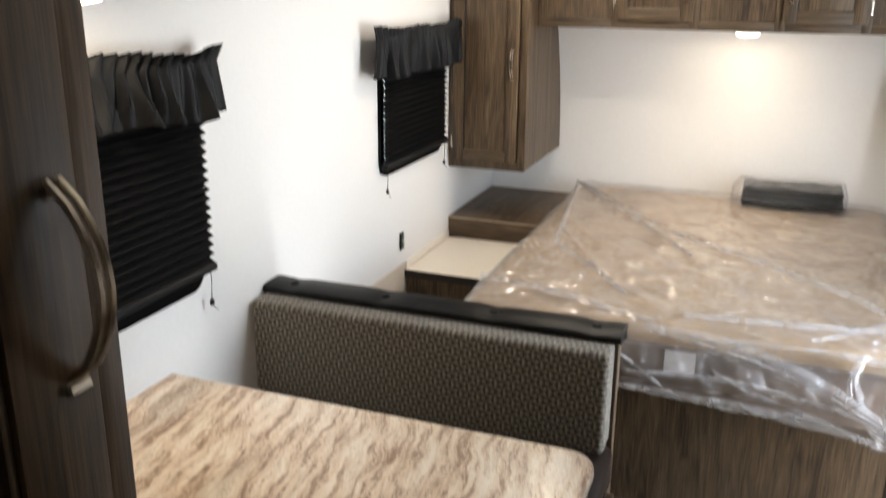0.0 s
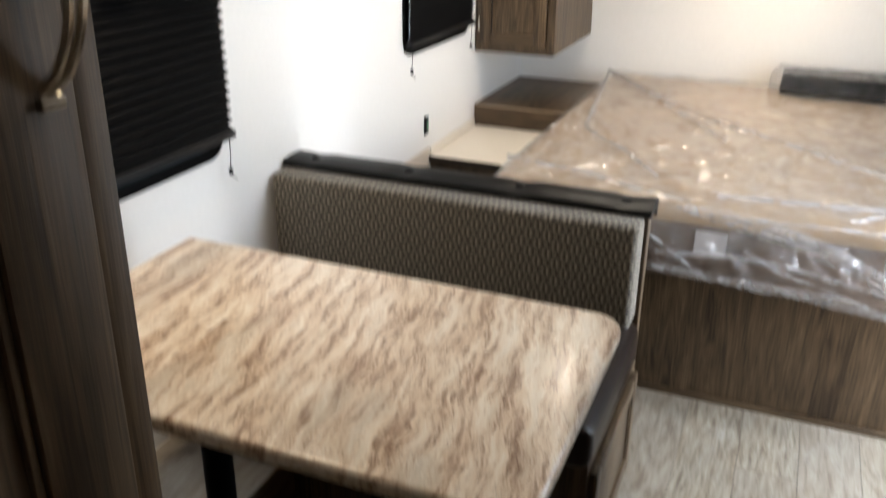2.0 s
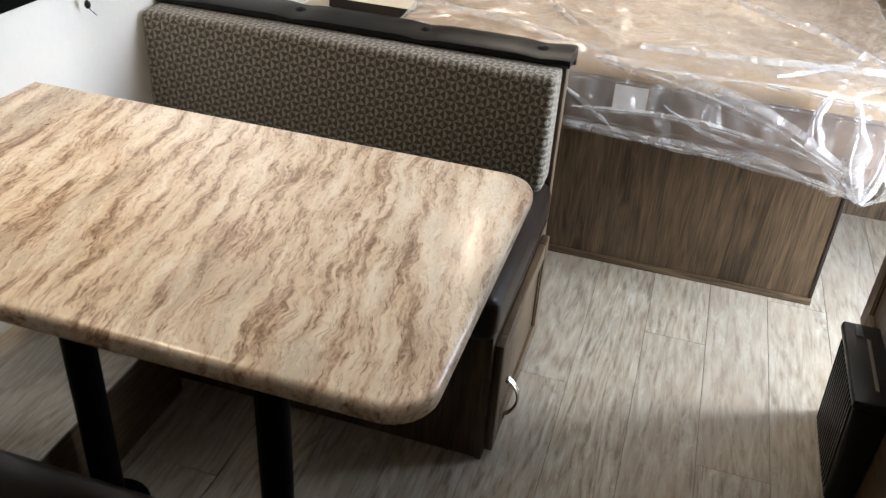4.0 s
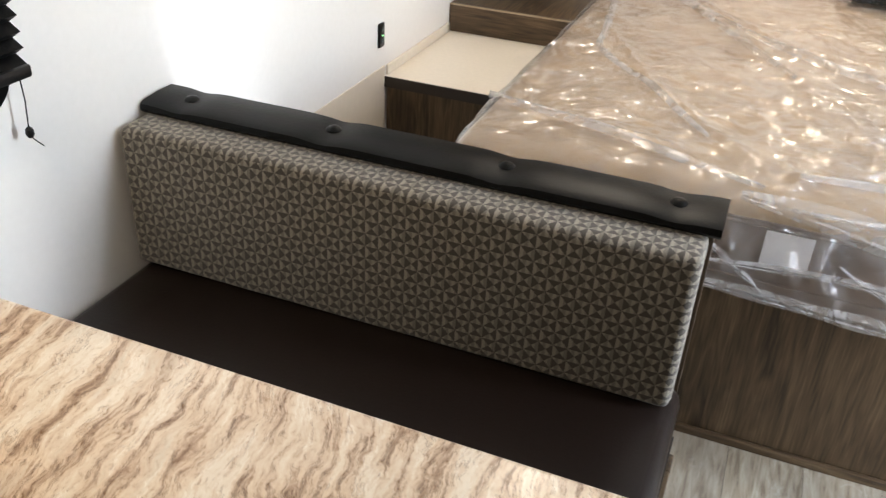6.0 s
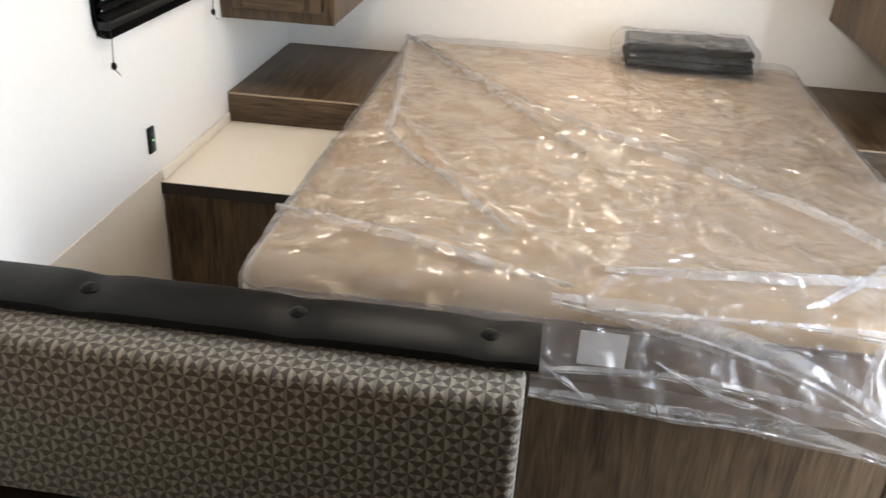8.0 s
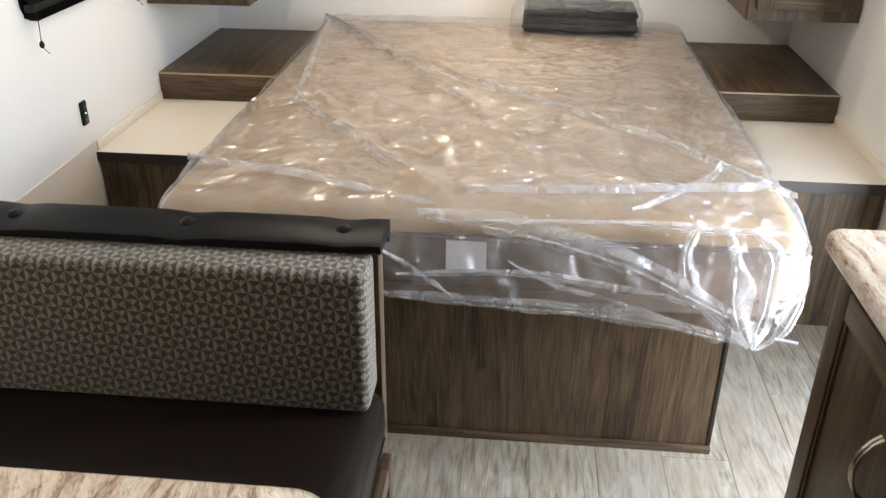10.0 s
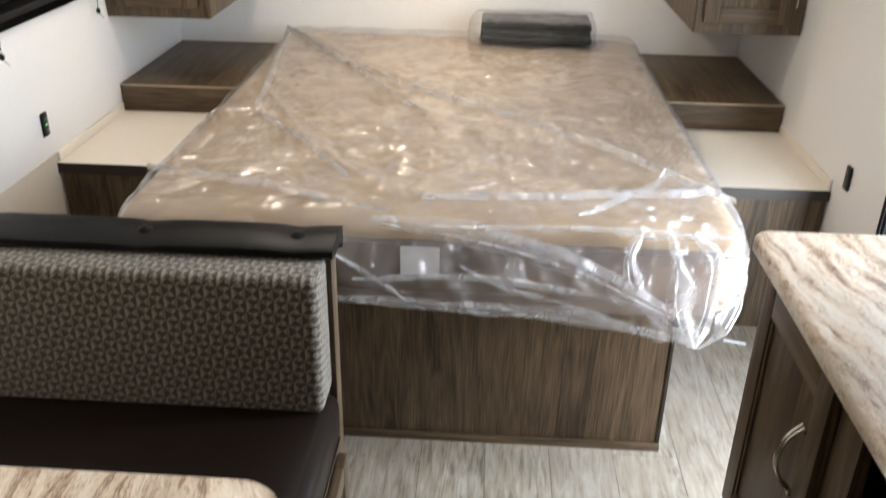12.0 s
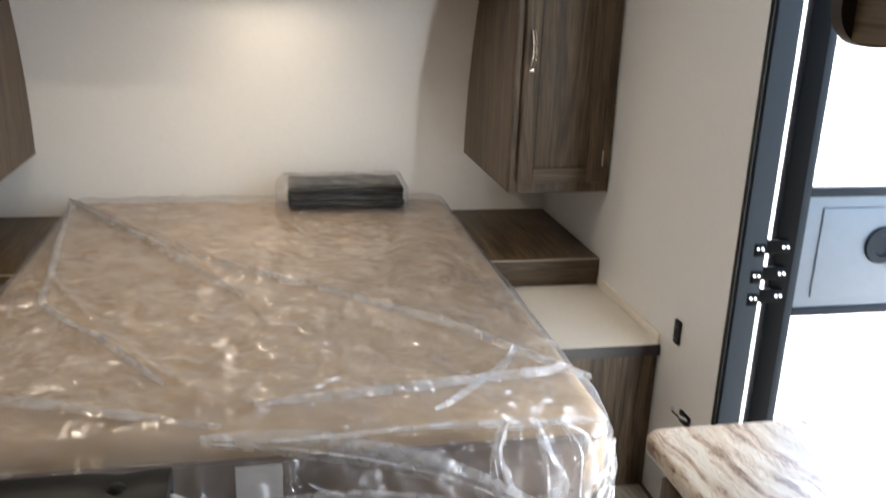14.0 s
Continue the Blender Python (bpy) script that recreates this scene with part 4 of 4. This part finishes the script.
# ---------------------------------------------------------------- pantry
pn = thing("pantry_cabinet", (-0.69, 0.1, 0), "tall dark oak laminate pantry beside the aisle", "cabinet")
XP, YP = -0.205, 0.558
part("body", box(B(), XL + 0.002, XP - 0.021, -0.60, YP, 0, CEIL - 0.002), WOOD[2], pn, smooth=False)
part("corner_strip", box(B(), XP - 0.021, XP - 0.004, 0.535, YP, 0, CEIL - 0.002, 0.001), WOOD[2], pn)
d = door_front(pn, "x+", XP - 0.0195, 0.06, 0.533, 0.78, 1.90, WOOD[2], WOOD[1], 0.066, 0.0205)
bow_handle(d, (XP + 0.003, 0.512, 1.418), (XP + 0.003, 0.512, 1.538), (0.029, 0, 0), (0, 1, 0))
door_front(pn, "x+", XP - 0.0195, 0.06, 0.533, 0.06, 0.76, WOOD[2], WOOD[1], 0.066, 0.0205)

# ---------------------------------------------------------------- windows with blinds and valances
def window(n, y0, y1, z0, z1):
    w = thing("window_%d" % n, (XL - 0.02, (y0 + y1) / 2, z0), "black-framed side window behind a closed blind", "window")
    tagged(w, kind="structure")

    def ring(bm, xa, xb, inset, grow, r):
        outer = slab_outline(y0 - grow, y1 + grow, z0 - grow, z1 + grow, r, (1, 1, 1, 1))
        inner = slab_outline(y0 + inset, y1 - inset, z0 + inset, z1 - inset, max(r - 0.02, 0.01), (1, 1, 1, 1))
        grid = [[bm.verts.new((x, p, q)) for p, q in line] for x, line in ((xa, outer), (xb, outer), (xb, inner), (xa, inner))]
        m = len(outer)
        for a in range(4):
            u, v = grid[a], grid[(a + 1) % 4]
            for i in range(m):
                bm.faces.new((u[i], u[(i + 1) % m], v[(i + 1) % m], v[i]))
        bmesh.ops.recalc_face_normals(bm, faces=bm.faces)
        return bm

    part("window_frame", ring(B(), XL - 0.02, XL + 0.012, 0.018, 0.012, 0.06), BLACK_METAL, w)
    g = Mat("tinted_glass")
    g.set(Base_Color=(0.10, 0.12, 0.12, 1), Roughness=0.02, Transmission_Weight=1.0, IOR=1.45)
    p = part("pane", box(B(), XL - 0.036, XL - 0.031, y0, y1, z0, z1), g.m, w)
    p.visible_shadow = False
    return w


def pleated_blind(y0, y1, z0, z1, label):
    t = thing("pleated_blind", (XL + 0.03, (y0 + y1) / 2, z0), label, "blind", "pleated window blinds")
    bm = B()
    n = int((z1 - z0) / 0.0125)
    rows = []
    for k in range(n + 1):
        z = z0 + 0.02 + (z1 - z0 - 0.02) * k / n
        x = XL + (0.018 if k % 2 else 0.036)
        rows.append([bm.verts.new((x + 0.0015 * noise.noise(Vector((y * 4, z * 9, 0))), y, z + 0.001 * noise.noise(Vector((y * 3, k, 5))))) for y in (y0, y0 + (y1 - y0) / 3, y1 - (y1 - y0) / 3, y1)])
    back = [[bm.verts.new(v.co - Vector((0.0012, 0, 0))) for v in r] for r in rows]
    for grid, flip in ((rows, 1), (back, -1)):
        for a, b in zip(grid, grid[1:]):
            for i in range(3):
                bm.faces.new((a[i], a[i + 1], b[i + 1], b[i])[::flip])
    part("pleats", bm, BLACK_CLOTH, t, smooth=False)
    part("bottom_rail", box(B(), XL + 0.014, XL + 0.042, y0 - 0.002, y1 + 0.002, z0, z0 + 0.02, 0.004), BLACK_PLASTIC, t)
    for y in (y0 + 0.03, y1 - 0.012):
        c = part("cord", tube(B(), [(XL + 0.028, y, z0), (XL + 0.026, y + 0.003, z0 - 0.04), (XL + 0.025, y, z0 - 0.08)], 0.0012, 5), BLACK_PLASTIC, t)
        part("tassel", turned(B(), (XL + 0.025, y, z0 - 0.098), [(0.004, 0.0), (0.007, 0.006), (0.006, 0.014), (0.002, 0.018)], 10), BLACK_PLASTIC, c)
        part("cord_end", tube(B(), [(XL + 0.025, y, z0 - 0.096), (XL + 0.03, y + 0.006, z0 - 0.106), (XL + 0.034, y + 0.014, z0 - 0.116)], 0.001, 5), BLACK_PLASTIC, c)
    return t


def valance(y0, y1, z0, z1, seed, label):
    """Gathered cloth on a rod, with a ruffled heading."""
    t = thing("valance", (XL + 0.05, (y0 + y1) / 2, z0), label, "valance", "black window valances")
    bm = B()
    nu, nv = 240, 18
    rod = z1 - 0.035
    rows = []
    for j in range(nv + 1):
        z = z0 + (z1 - z0) * j / nv
        row = []
        for i in range(nu + 1):
            y = y0 + (y1 - y0) * i / nu
            fall = min(1.0, max(0.0, (rod - z) / (rod - z0)))
            head = max(0.0, (z - rod) / (z1 - rod))
            side = abs(2 * (y - y0) / (y1 - y0) - 1)
            flat = max(0.0, (side - 0.84) / 0.16)
            drift = noise.noise(Vector((y * 4, seed, 0))) + 0.3 * noise.noise(Vector((y * 9, seed, z * 6)))
            wide_fold = math.sin(2 * math.pi * (y * 8.5 + 1.3 * drift))
            small_fold = math.sin(2 * math.pi * (y * 27 + 1.6 * drift))
            strength = 0.6 + 0.8 * abs(noise.noise(Vector((y * 5, seed + 4, 0))))
            g = (0.75 * wide_fold * fall ** 0.6 + (0.55 - 0.35 * fall) * small_fold) * strength * (1 - 0.8 * flat)
            swag = noise.noise(Vector((y * 6, seed + 2, z * 3)))
            x = XL + 0.066 + g * (0.012 + 0.030 * fall + 0.012 * head) + swag * 0.034 * fall * (1 - flat)
            hang = 0.008 * g + 0.012 * noise.noise(Vector((y * 11, seed, 7))) + 0.024 * noise.noise(Vector((y * 3.6, seed, 2)))
            spread = (y - (y0 + y1) / 2) * (0.05 * fall + 0.05 * head)
            row.append(bm.verts.new((max(x, XL + 0.046), y + spread, z + hang * (fall + head))))
        rows.append(row)
    for a, b in zip(rows, rows[1:]):
        for i in range(nu):
            bm.faces.new((a[i], a[i + 1], b[i + 1], b[i]))
    c = part("cloth", bm, BLACK_SATIN, t, "gathered black cloth")
    m = c.modifiers.new("thickness", "SOLIDIFY")
    m.thickness = 0.002
    part("rod", tube(B(), [(XL + 0.045, y0 + 0.13, rod), (XL + 0.045, y1 - 0.06, rod)], 0.006), BLACK_METAL, t)
    for y in (y0 + 0.134, y1 - 0.064):
        part("bracket", box(B(), XL + 0.001, XL + 0.05, y - 0.004, y + 0.004, rod - 0.008, rod + 0.008, 0.002), BLACK_METAL, t)
    return t


window(1, *WIN_1)
window(2, *WIN_2)
pleated_blind(0.76, 1.955, 0.915, 1.46, "black pleated blind drawn over the dinette window")
pleated_blind(3.055, 3.715, 0.962, 1.44, "black pleated blind drawn over the bedside window")
valance(0.70, 1.98, 1.325, 1.49, 3.0, "gathered black valance above the dinette window")
valance(2.915, 3.80, 1.305, 1.485, 8.0, "gathered black valance above the bedside window")

# ---------------------------------------------------------------- sockets
def socket(x, y, z, s, label, green=False):
    t = thing("wall_socket", (x, y, z), label, "socket", "black wall sockets")
    part("plate", box(B(), min(x, x + s * 0.009), max(x, x + s * 0.009), y - 0.017, y + 0.017, z - 0.036, z + 0.036, 0.004), BLACK_PLASTIC, t)
    for dz in (-0.018, 0.018):
        part("port", box(B(), min(x + s * 0.008, x + s * 0.0105), max(x + s * 0.008, x + s * 0.0105), y - 0.007, y + 0.007, z + dz - 0.006, z + dz + 0.006, 0.001), BLUE_GREY, t)
    if green:
        part("indicator", box(B(), x + 0.009, x + 0.0112, y - 0.002, y + 0.002, z - 0.002, z + 0.002), LED_GREEN, t, "green light")


socket(XL, 3.268, 0.623, 1, "small black charging socket with a green light", True)
socket(XR, 3.207, 0.568, -1, "small black charging socket beside the door")
lt = thing("door_holder", (XR, 3.104, 0.35), "small black and chrome holder low beside the door", "door holder")
part("plate", box(B(), XR - 0.008, XR, 3.075, 3.135, 0.325, 0.362, 0.004), BLACK_PLASTIC, lt)
part("lever", tube(B(), [(XR - 0.008, 3.085, 0.352), (XR - 0.03, 3.09, 0.362), (XR - 0.034, 3.12, 0.364), (XR - 0.02, 3.15, 0.358)], 0.005), CHROME, lt, "chrome lever")
solid("pipe_stub", tube(B(), [(0.92, 3.218, 0.005), (0.985, 3.197, 0.005)], 0.005), WHITE_PLASTIC, "short white plastic pipe lying on the floor", "pipe")

# ---------------------------------------------------------------- ceiling fittings
def dome_light(x, y, label):
    t = thing("dome_light", (x, y, CEIL - 0.06), label, "light", "ceiling dome lights")
    part("base", turned(B(), (x, y, CEIL), [(0.064, 0.0), (0.064, -0.012), (0.058, -0.016)]), WHITE_PLASTIC, t)
    part("lens", turned(B(), (x, y, CEIL - 0.016), [(0.056, 0.0), (0.053, -0.014), (0.040, -0.026), (0.02, -0.032), (0.004, -0.033)]), LAMP_ON, t)


dome_light(-0.478, 3.33, "round frosted ceiling dome light, lit, near the bed")
dome_light(0.02, 0.93, "round frosted ceiling dome light, lit, by the dinette")

sp = thing("ceiling_speaker", (0.066, 1.53, CEIL - 0.012), "flat round grey ceiling speaker", "speaker")
part("rim", turned(B(), (0.066, 1.53, CEIL), [(0.078, 0.0), (0.078, -0.006), (0.070, -0.010), (0.064, -0.008)]), GRILLE, sp)
part("grille", turned(B(), (0.066, 1.53, CEIL - 0.004), [(0.064, 0.0), (0.062, -0.005), (0.03, -0.008), (0.004, -0.009)]), GRILLE, sp)

ac = thing("air_conditioner", (0.045, 2.09, CEIL - 0.06), "white ceiling air conditioner cover with vents", "air conditioner")
bm = B()
box(bm, -0.19, 0.28, 1.79, 2.40, CEIL - 0.055, CEIL + 0.02, 0.022, 4)
bmesh.ops.delete(bm, geom=[f for f in bm.faces if f.calc_center_median().z > CEIL + 0.001], context="FACES")
part("shroud", bm, WHITE_PLASTIC, ac)
part("hatch", box(B(), -0.042, 0.108, 1.7875, 1.792, CEIL - 0.040, CEIL - 0.006, 0.0015), WHITE_PLASTIC, ac)
for u, v, q, r in ((-0.045, -0.042, 0.043, 0.003), (0.108, 0.111, 0.043, 0.003), (-0.042, 0.108, 0.0058, 0.0035)):
    part("hatch_gap", box(B(), u, v, 1.7885, 1.7915, CEIL - q, CEIL - r), GAP, ac)
for i in range(5):
    part("vent_slot", box(B(), 0.12 + i * 0.020, 0.130 + i * 0.020, 2.225, 2.25, CEIL - 0.0565, CEIL - 0.0545), GAP, ac)
    part("vent_slot", box(B(), -0.15 + i * 0.022, -0.138 + i * 0.022, 2.225, 2.25, CEIL - 0.0565, CEIL - 0.0545), GRILLE, ac)
for x in (-0.015, 0.06):
    part("vent_slot", box(B(), x - 0.03, x + 0.03, 2.232, 2.242, CEIL - 0.0565, CEIL - 0.0545), GAP, ac)
    part("vent_clip", box(B(), x - 0.004, x + 0.004, 2.236, 2.25, CEIL - 0.068, CEIL - 0.055, 0.001), BLACK_PLASTIC, ac, "small black clip")
part("louvre", turned(B(), (0.225, 1.87, CEIL - 0.055), [(0.020, 0.0), (0.020, -0.006), (0.012, -0.012), (0.003, -0.013)], 16), WHITE_PLASTIC, ac)

rl = thing("reading_light", (-0.70, 3.10, 1.84), "white swivel reading light on a black ceiling bracket", "light")
part("bracket", box(B(), -0.745, -0.695, 3.08, 3.12, CEIL - 0.022, CEIL - 0.001, 0.004), BLACK_PLASTIC, rl)
bm = B()
box(bm, -0.018, 0.018, -0.022, 0.022, -0.055, 0.055, 0.016, 4)
bmesh.ops.transform(bm, matrix=Matrix.Translation((-0.685, 3.09, 1.875)) @ Matrix.Rotation(radians(16), 4, "Y"), verts=bm.verts)
part("head", bm, WHITE_PLASTIC, rl)

# ---------------------------------------------------------------- kitchen
XK = 0.661
kc = thing("kitchen_cabinet", (0.91, 1.2, 0), "dark oak laminate kitchen base cabinet", "cabinet")
part("end_panel", box(B(), XK, XR - 0.003, 2.186, 2.204, 0, 0.822), WOOD[2], kc, smooth=False)
part("frame_rail", box(B(), XK - 0.001, XK + 0.018, 1.80, 1.885, 0.05, 0.8215), WOOD[2], kc)
part("frame_rail", box(B(), XK - 0.001, XK + 0.018, 2.165, 2.186, 0.05, 0.8215), WOOD[2], kc)
part("frame_rail", box(B(), XK - 0.001, XK + 0.018, 1.885, 2.165, 0.785, 0.8215), WOOD[2], kc)
part("frame_rail", box(B(), XK - 0.001, XK + 0.018, 1.885, 2.165, 0.05, 0.30), WOOD[2], kc)
part("frame_rail", box(B(), XK - 0.001, XK + 0.018, 1.20, 1.80, 0.78, 0.8215), WOOD[2], kc)
part("frame_rail", box(B(), XK - 0.001, XK + 0.018, 1.20, 1.80, 0.46, 0.50), WOOD[2], kc)
part("frame_rail", box(B(), XK - 0.001, XK + 0.018, 0.40, 1.20, 0.05, 0.8215), WOOD[2], kc)
part("carcass", box(B(), XK + 0.30, XR - 0.003, 0.40, 2.186, 0.0, 0.82), WOOD[2], kc, smooth=False)
part("plinth", box(B(), XK + 0.06, XK + 0.08, 0.40, 2.186, 0, 0.05), WOOD_EDGE, kc)
part("cavity_floor", box(B(), XK + 0.018, XK + 0.30, 1.20, 2.186, 0.05, 0.068), WOOD[1], kc, smooth=False)
d = door_front(kc, "x-", XK - 0.002, 1.872, 2.203, 0.28, 0.772, WOOD[2], WOOD[1], 0.052)
bow_handle(d, (XK - 0.023, 1.925, 0.548), (XK - 0.023, 1.925, 0.668), (-0.03, 0, 0), (0, 1, 0))
dr = part("drawer_front", box(B(), XK - 0.021, XK - 0.002, 1.215, 1.785, 0.09, 0.455, 0.003), WOOD[1], kc)
part("worktop", worktop(0.600, XR - 0.002, 0.38, 2.212, 0.822, 0.857, 0.03, (0, 1, 0, 0), 0.012), STONE, kc, "cream and brown stone-look laminate worktop")

bn = thing("waste_bin", (0.60, 1.90, 0.10), "black ribbed plastic bin hung on the kitchen cabinet", "bin")
bm = B()
box(bm, 0.570, 0.640, 1.775, 2.03, 0.10, 0.362, 0.010, 3)
for v in bm.verts:
    if v.co.z < 0.2 and v.co.x < 0.6:
        v.co.x += 0.012
part("body", bm, BLACK_PLASTIC, bn)
for k in range(14):
    y = 1.79 + k * 0.0164
    bm = box(B(), 0.5665, 0.5725, y, y + 0.008, 0.12, 0.345, 0.002)
    for v in bm.verts:
        if v.co.z < 0.2:
            v.co.x += 0.011
    part("rib", bm, BLACK_PLASTIC, bn)
part("rim", box(B(), 0.563, 0.640, 1.768, 2.037, 0.352, 0.374, 0.006), BLACK_PLASTIC, bn)
part("slot", box(B(), 0.605, 0.612, 1.81, 1.98, 0.3741, 0.3755), GAP, bn)
part("grip", box(B(), 0.585, 0.60, 1.985, 2.025, 0.3741, 0.3765, 0.001), BLUE_GREY, bn)

ku = thing("kitchen_overhead_cabinet", (1.0, 1.3, 1.44), "dark oak laminate overhead cabinet above the kitchen worktop", "cabinet")
part("body", box(B(), 0.83, XR - 0.003, 0.5, 2.186, 1.447, CEIL - 0.003), WOOD[1], ku, smooth=False)
end = []
for k in range(9):
    a = radians(-90 - 90 * k / 8)
    end.append((0.862 + 0.055 * math.cos(a), 1.495 + 0.055 * math.sin(a)))
end += [(0.807, CEIL - 0.003), (XR - 0.003, CEIL - 0.003), (XR - 0.003, 1.44)]
part("end_panel", prism(B(), end, 1, 2.186, 2.21), WOOD_EDGE, ku, "dark end panel with a rounded corner", smooth=False)

# ---------------------------------------------------------------- entrance
dj = thing("door_frame", (XR + 0.02, 2.63, 0), "grey aluminium entrance door frame", "door frame")
tagged(dj, kind="structure")
y0, y1, z0, z1 = DOOR
for a, b in ((y1 - 0.022, y1 - 0.001), (y0 + 0.001, y0 + 0.022)):
    part("jamb", box(B(), XR - 0.004, XR + 0.058, a, b, 0.0, z1 - 0.001, 0.002), GREY_METAL, dj)
part("head", box(B(), XR - 0.004, XR + 0.058, y0 + 0.022, y1 - 0.022, z1 - 0.022, z1 - 0.001, 0.002), GREY_METAL, dj)
part("sill", box(B(), XR - 0.004, XR + 0.058, y0 + 0.022, y1 - 0.022, -0.003, 0.014, 0.002), GREY_METAL, dj)
part("seal", box(B(), XR - 0.010, XR - 0.004, y1 - 0.012, y1 + 0.004, 0.0, z1, 0.002), BLACK_PLASTIC, dj, "black rubber seal")

for z in (1.66, 1.60, 1.54, 0.90, 0.83, 0.77):
    h = part("hinge_plate", box(B(), XR + 0.026, XR + 0.055, y1 - 0.0245, y1 - 0.022, z - 0.016, z + 0.016, 0.001), BLACK_METAL, dj)
    for x in (XR + 0.034, XR + 0.046):
        part("screw", turned(B(), (x, y1 - 0.0245, z + 0.004), [(0.0045, 0.0), (0.0045, -0.0015), (0.002, -0.0025)], 8, 1), CHROME, h)

sd = thing("screen_door", (1.28, 2.975, 0.05), "open screen door with black frame and grey slide panel", "screen door")
X0, X1, YD = 1.285, 1.885, 2.965
for u, v in ((X0, X0 + 0.055), (X1 - 0.055, X1)):
    part("stile", box(B(), u, v, YD, YD + 0.03, 0.03, 1.80, 0.004), BLACK_METAL, sd)
for u, v in ((0.03, 0.085), (1.745, 1.80)):
    part("rail", box(B(), X0 + 0.055, X1 - 0.055, YD, YD + 0.03, u, v, 0.004), BLACK_METAL, sd)
part("inner_stile", box(B(), X0 + 0.055, X0 + 0.078, YD + 0.004, YD + 0.026, 0.085, 1.745, 0.003), GREY_METAL, sd)
for z in (0.715, 1.035):
    part("rail", box(B(), X0 + 0.078, X1 - 0.055, YD + 0.004, YD + 0.026, z - 0.012, z + 0.012, 0.003), GREY_METAL, sd)
p = part("slide_panel", box(B(), X0 + 0.078, X1 - 0.055, YD + 0.008, YD + 0.018, 0.727, 1.023, 0.002), PANEL_GREY, sd, "grey plastic slide panel")
part("embossed_field", box(B(), X0 + 0.12, X1 - 0.09, YD + 0.001, YD + 0.008, 0.755, 0.995, 0.0035), PANEL_GREY, p)
part("latch_plate", turned(B(), (X0 + 0.30, YD - 0.001, 0.895), [(0.05, 0.0), (0.048, -0.008), (0.03, -0.010), (0.026, -0.004), (0.004, -0.004)], 20, 1), GREY_METAL, p)
part("latch", box(B(), X0 + 0.335, X0 + 0.352, YD - 0.03, YD, 0.83, 0.96, 0.004), BLACK_PLASTIC, p)
for z in (1.66, 1.60, 1.54, 0.90, 0.83, 0.77):
    h = part("hinge", box(B(), XR + 0.057, X0 + 0.03, YD - 0.012, YD - 0.001, z - 0.018, z + 0.018, 0.003), BLACK_METAL, sd)
    for x in (X0 + 0.012, X0 + 0.024):
        part("screw", turned(B(), (x, YD - 0.012, z), [(0.005, 0.0), (0.005, -0.002), (0.002, -0.0035)], 8, 1), CHROME, h)

# ---------------------------------------------------------------- floor planks
W, LEN = 0.165, 1.22
kinds = {}
rows = range(-8, 8)
for r in rows:
    a, b = max(0.012 + W * r, XL), min(0.012 + W * (r + 1), XR)
    if b - a < 0.02:
        continue
    y = Y0 - LEN * ((r * 0.381 + 0.377) % 1.0)
    while y < 4.52:
        ya, yb = max(y, Y0), min(y + LEN, 4.55)
        if yb - ya > 0.05:
            key = (round(b - a, 4), round(yb - ya, 4))
            if key not in kinds:
                bm = box(B(), -key[0] / 2 + 0.0007, key[0] / 2 - 0.0007, -key[1] / 2 + 0.0004, key[1] / 2 - 0.0004, -0.003, 0.0, 0.0004, 1)
                bm.normal_update()
                kinds[key] = finish("plank", bm, PLANK, False)
            p = new("plank", kinds[key])
            p.parent = bpy.data.objects["floor"]
            p.location = Vector(((a + b) / 2, (ya + yb) / 2, 0)) - ORIGIN["floor"]
        y += LEN
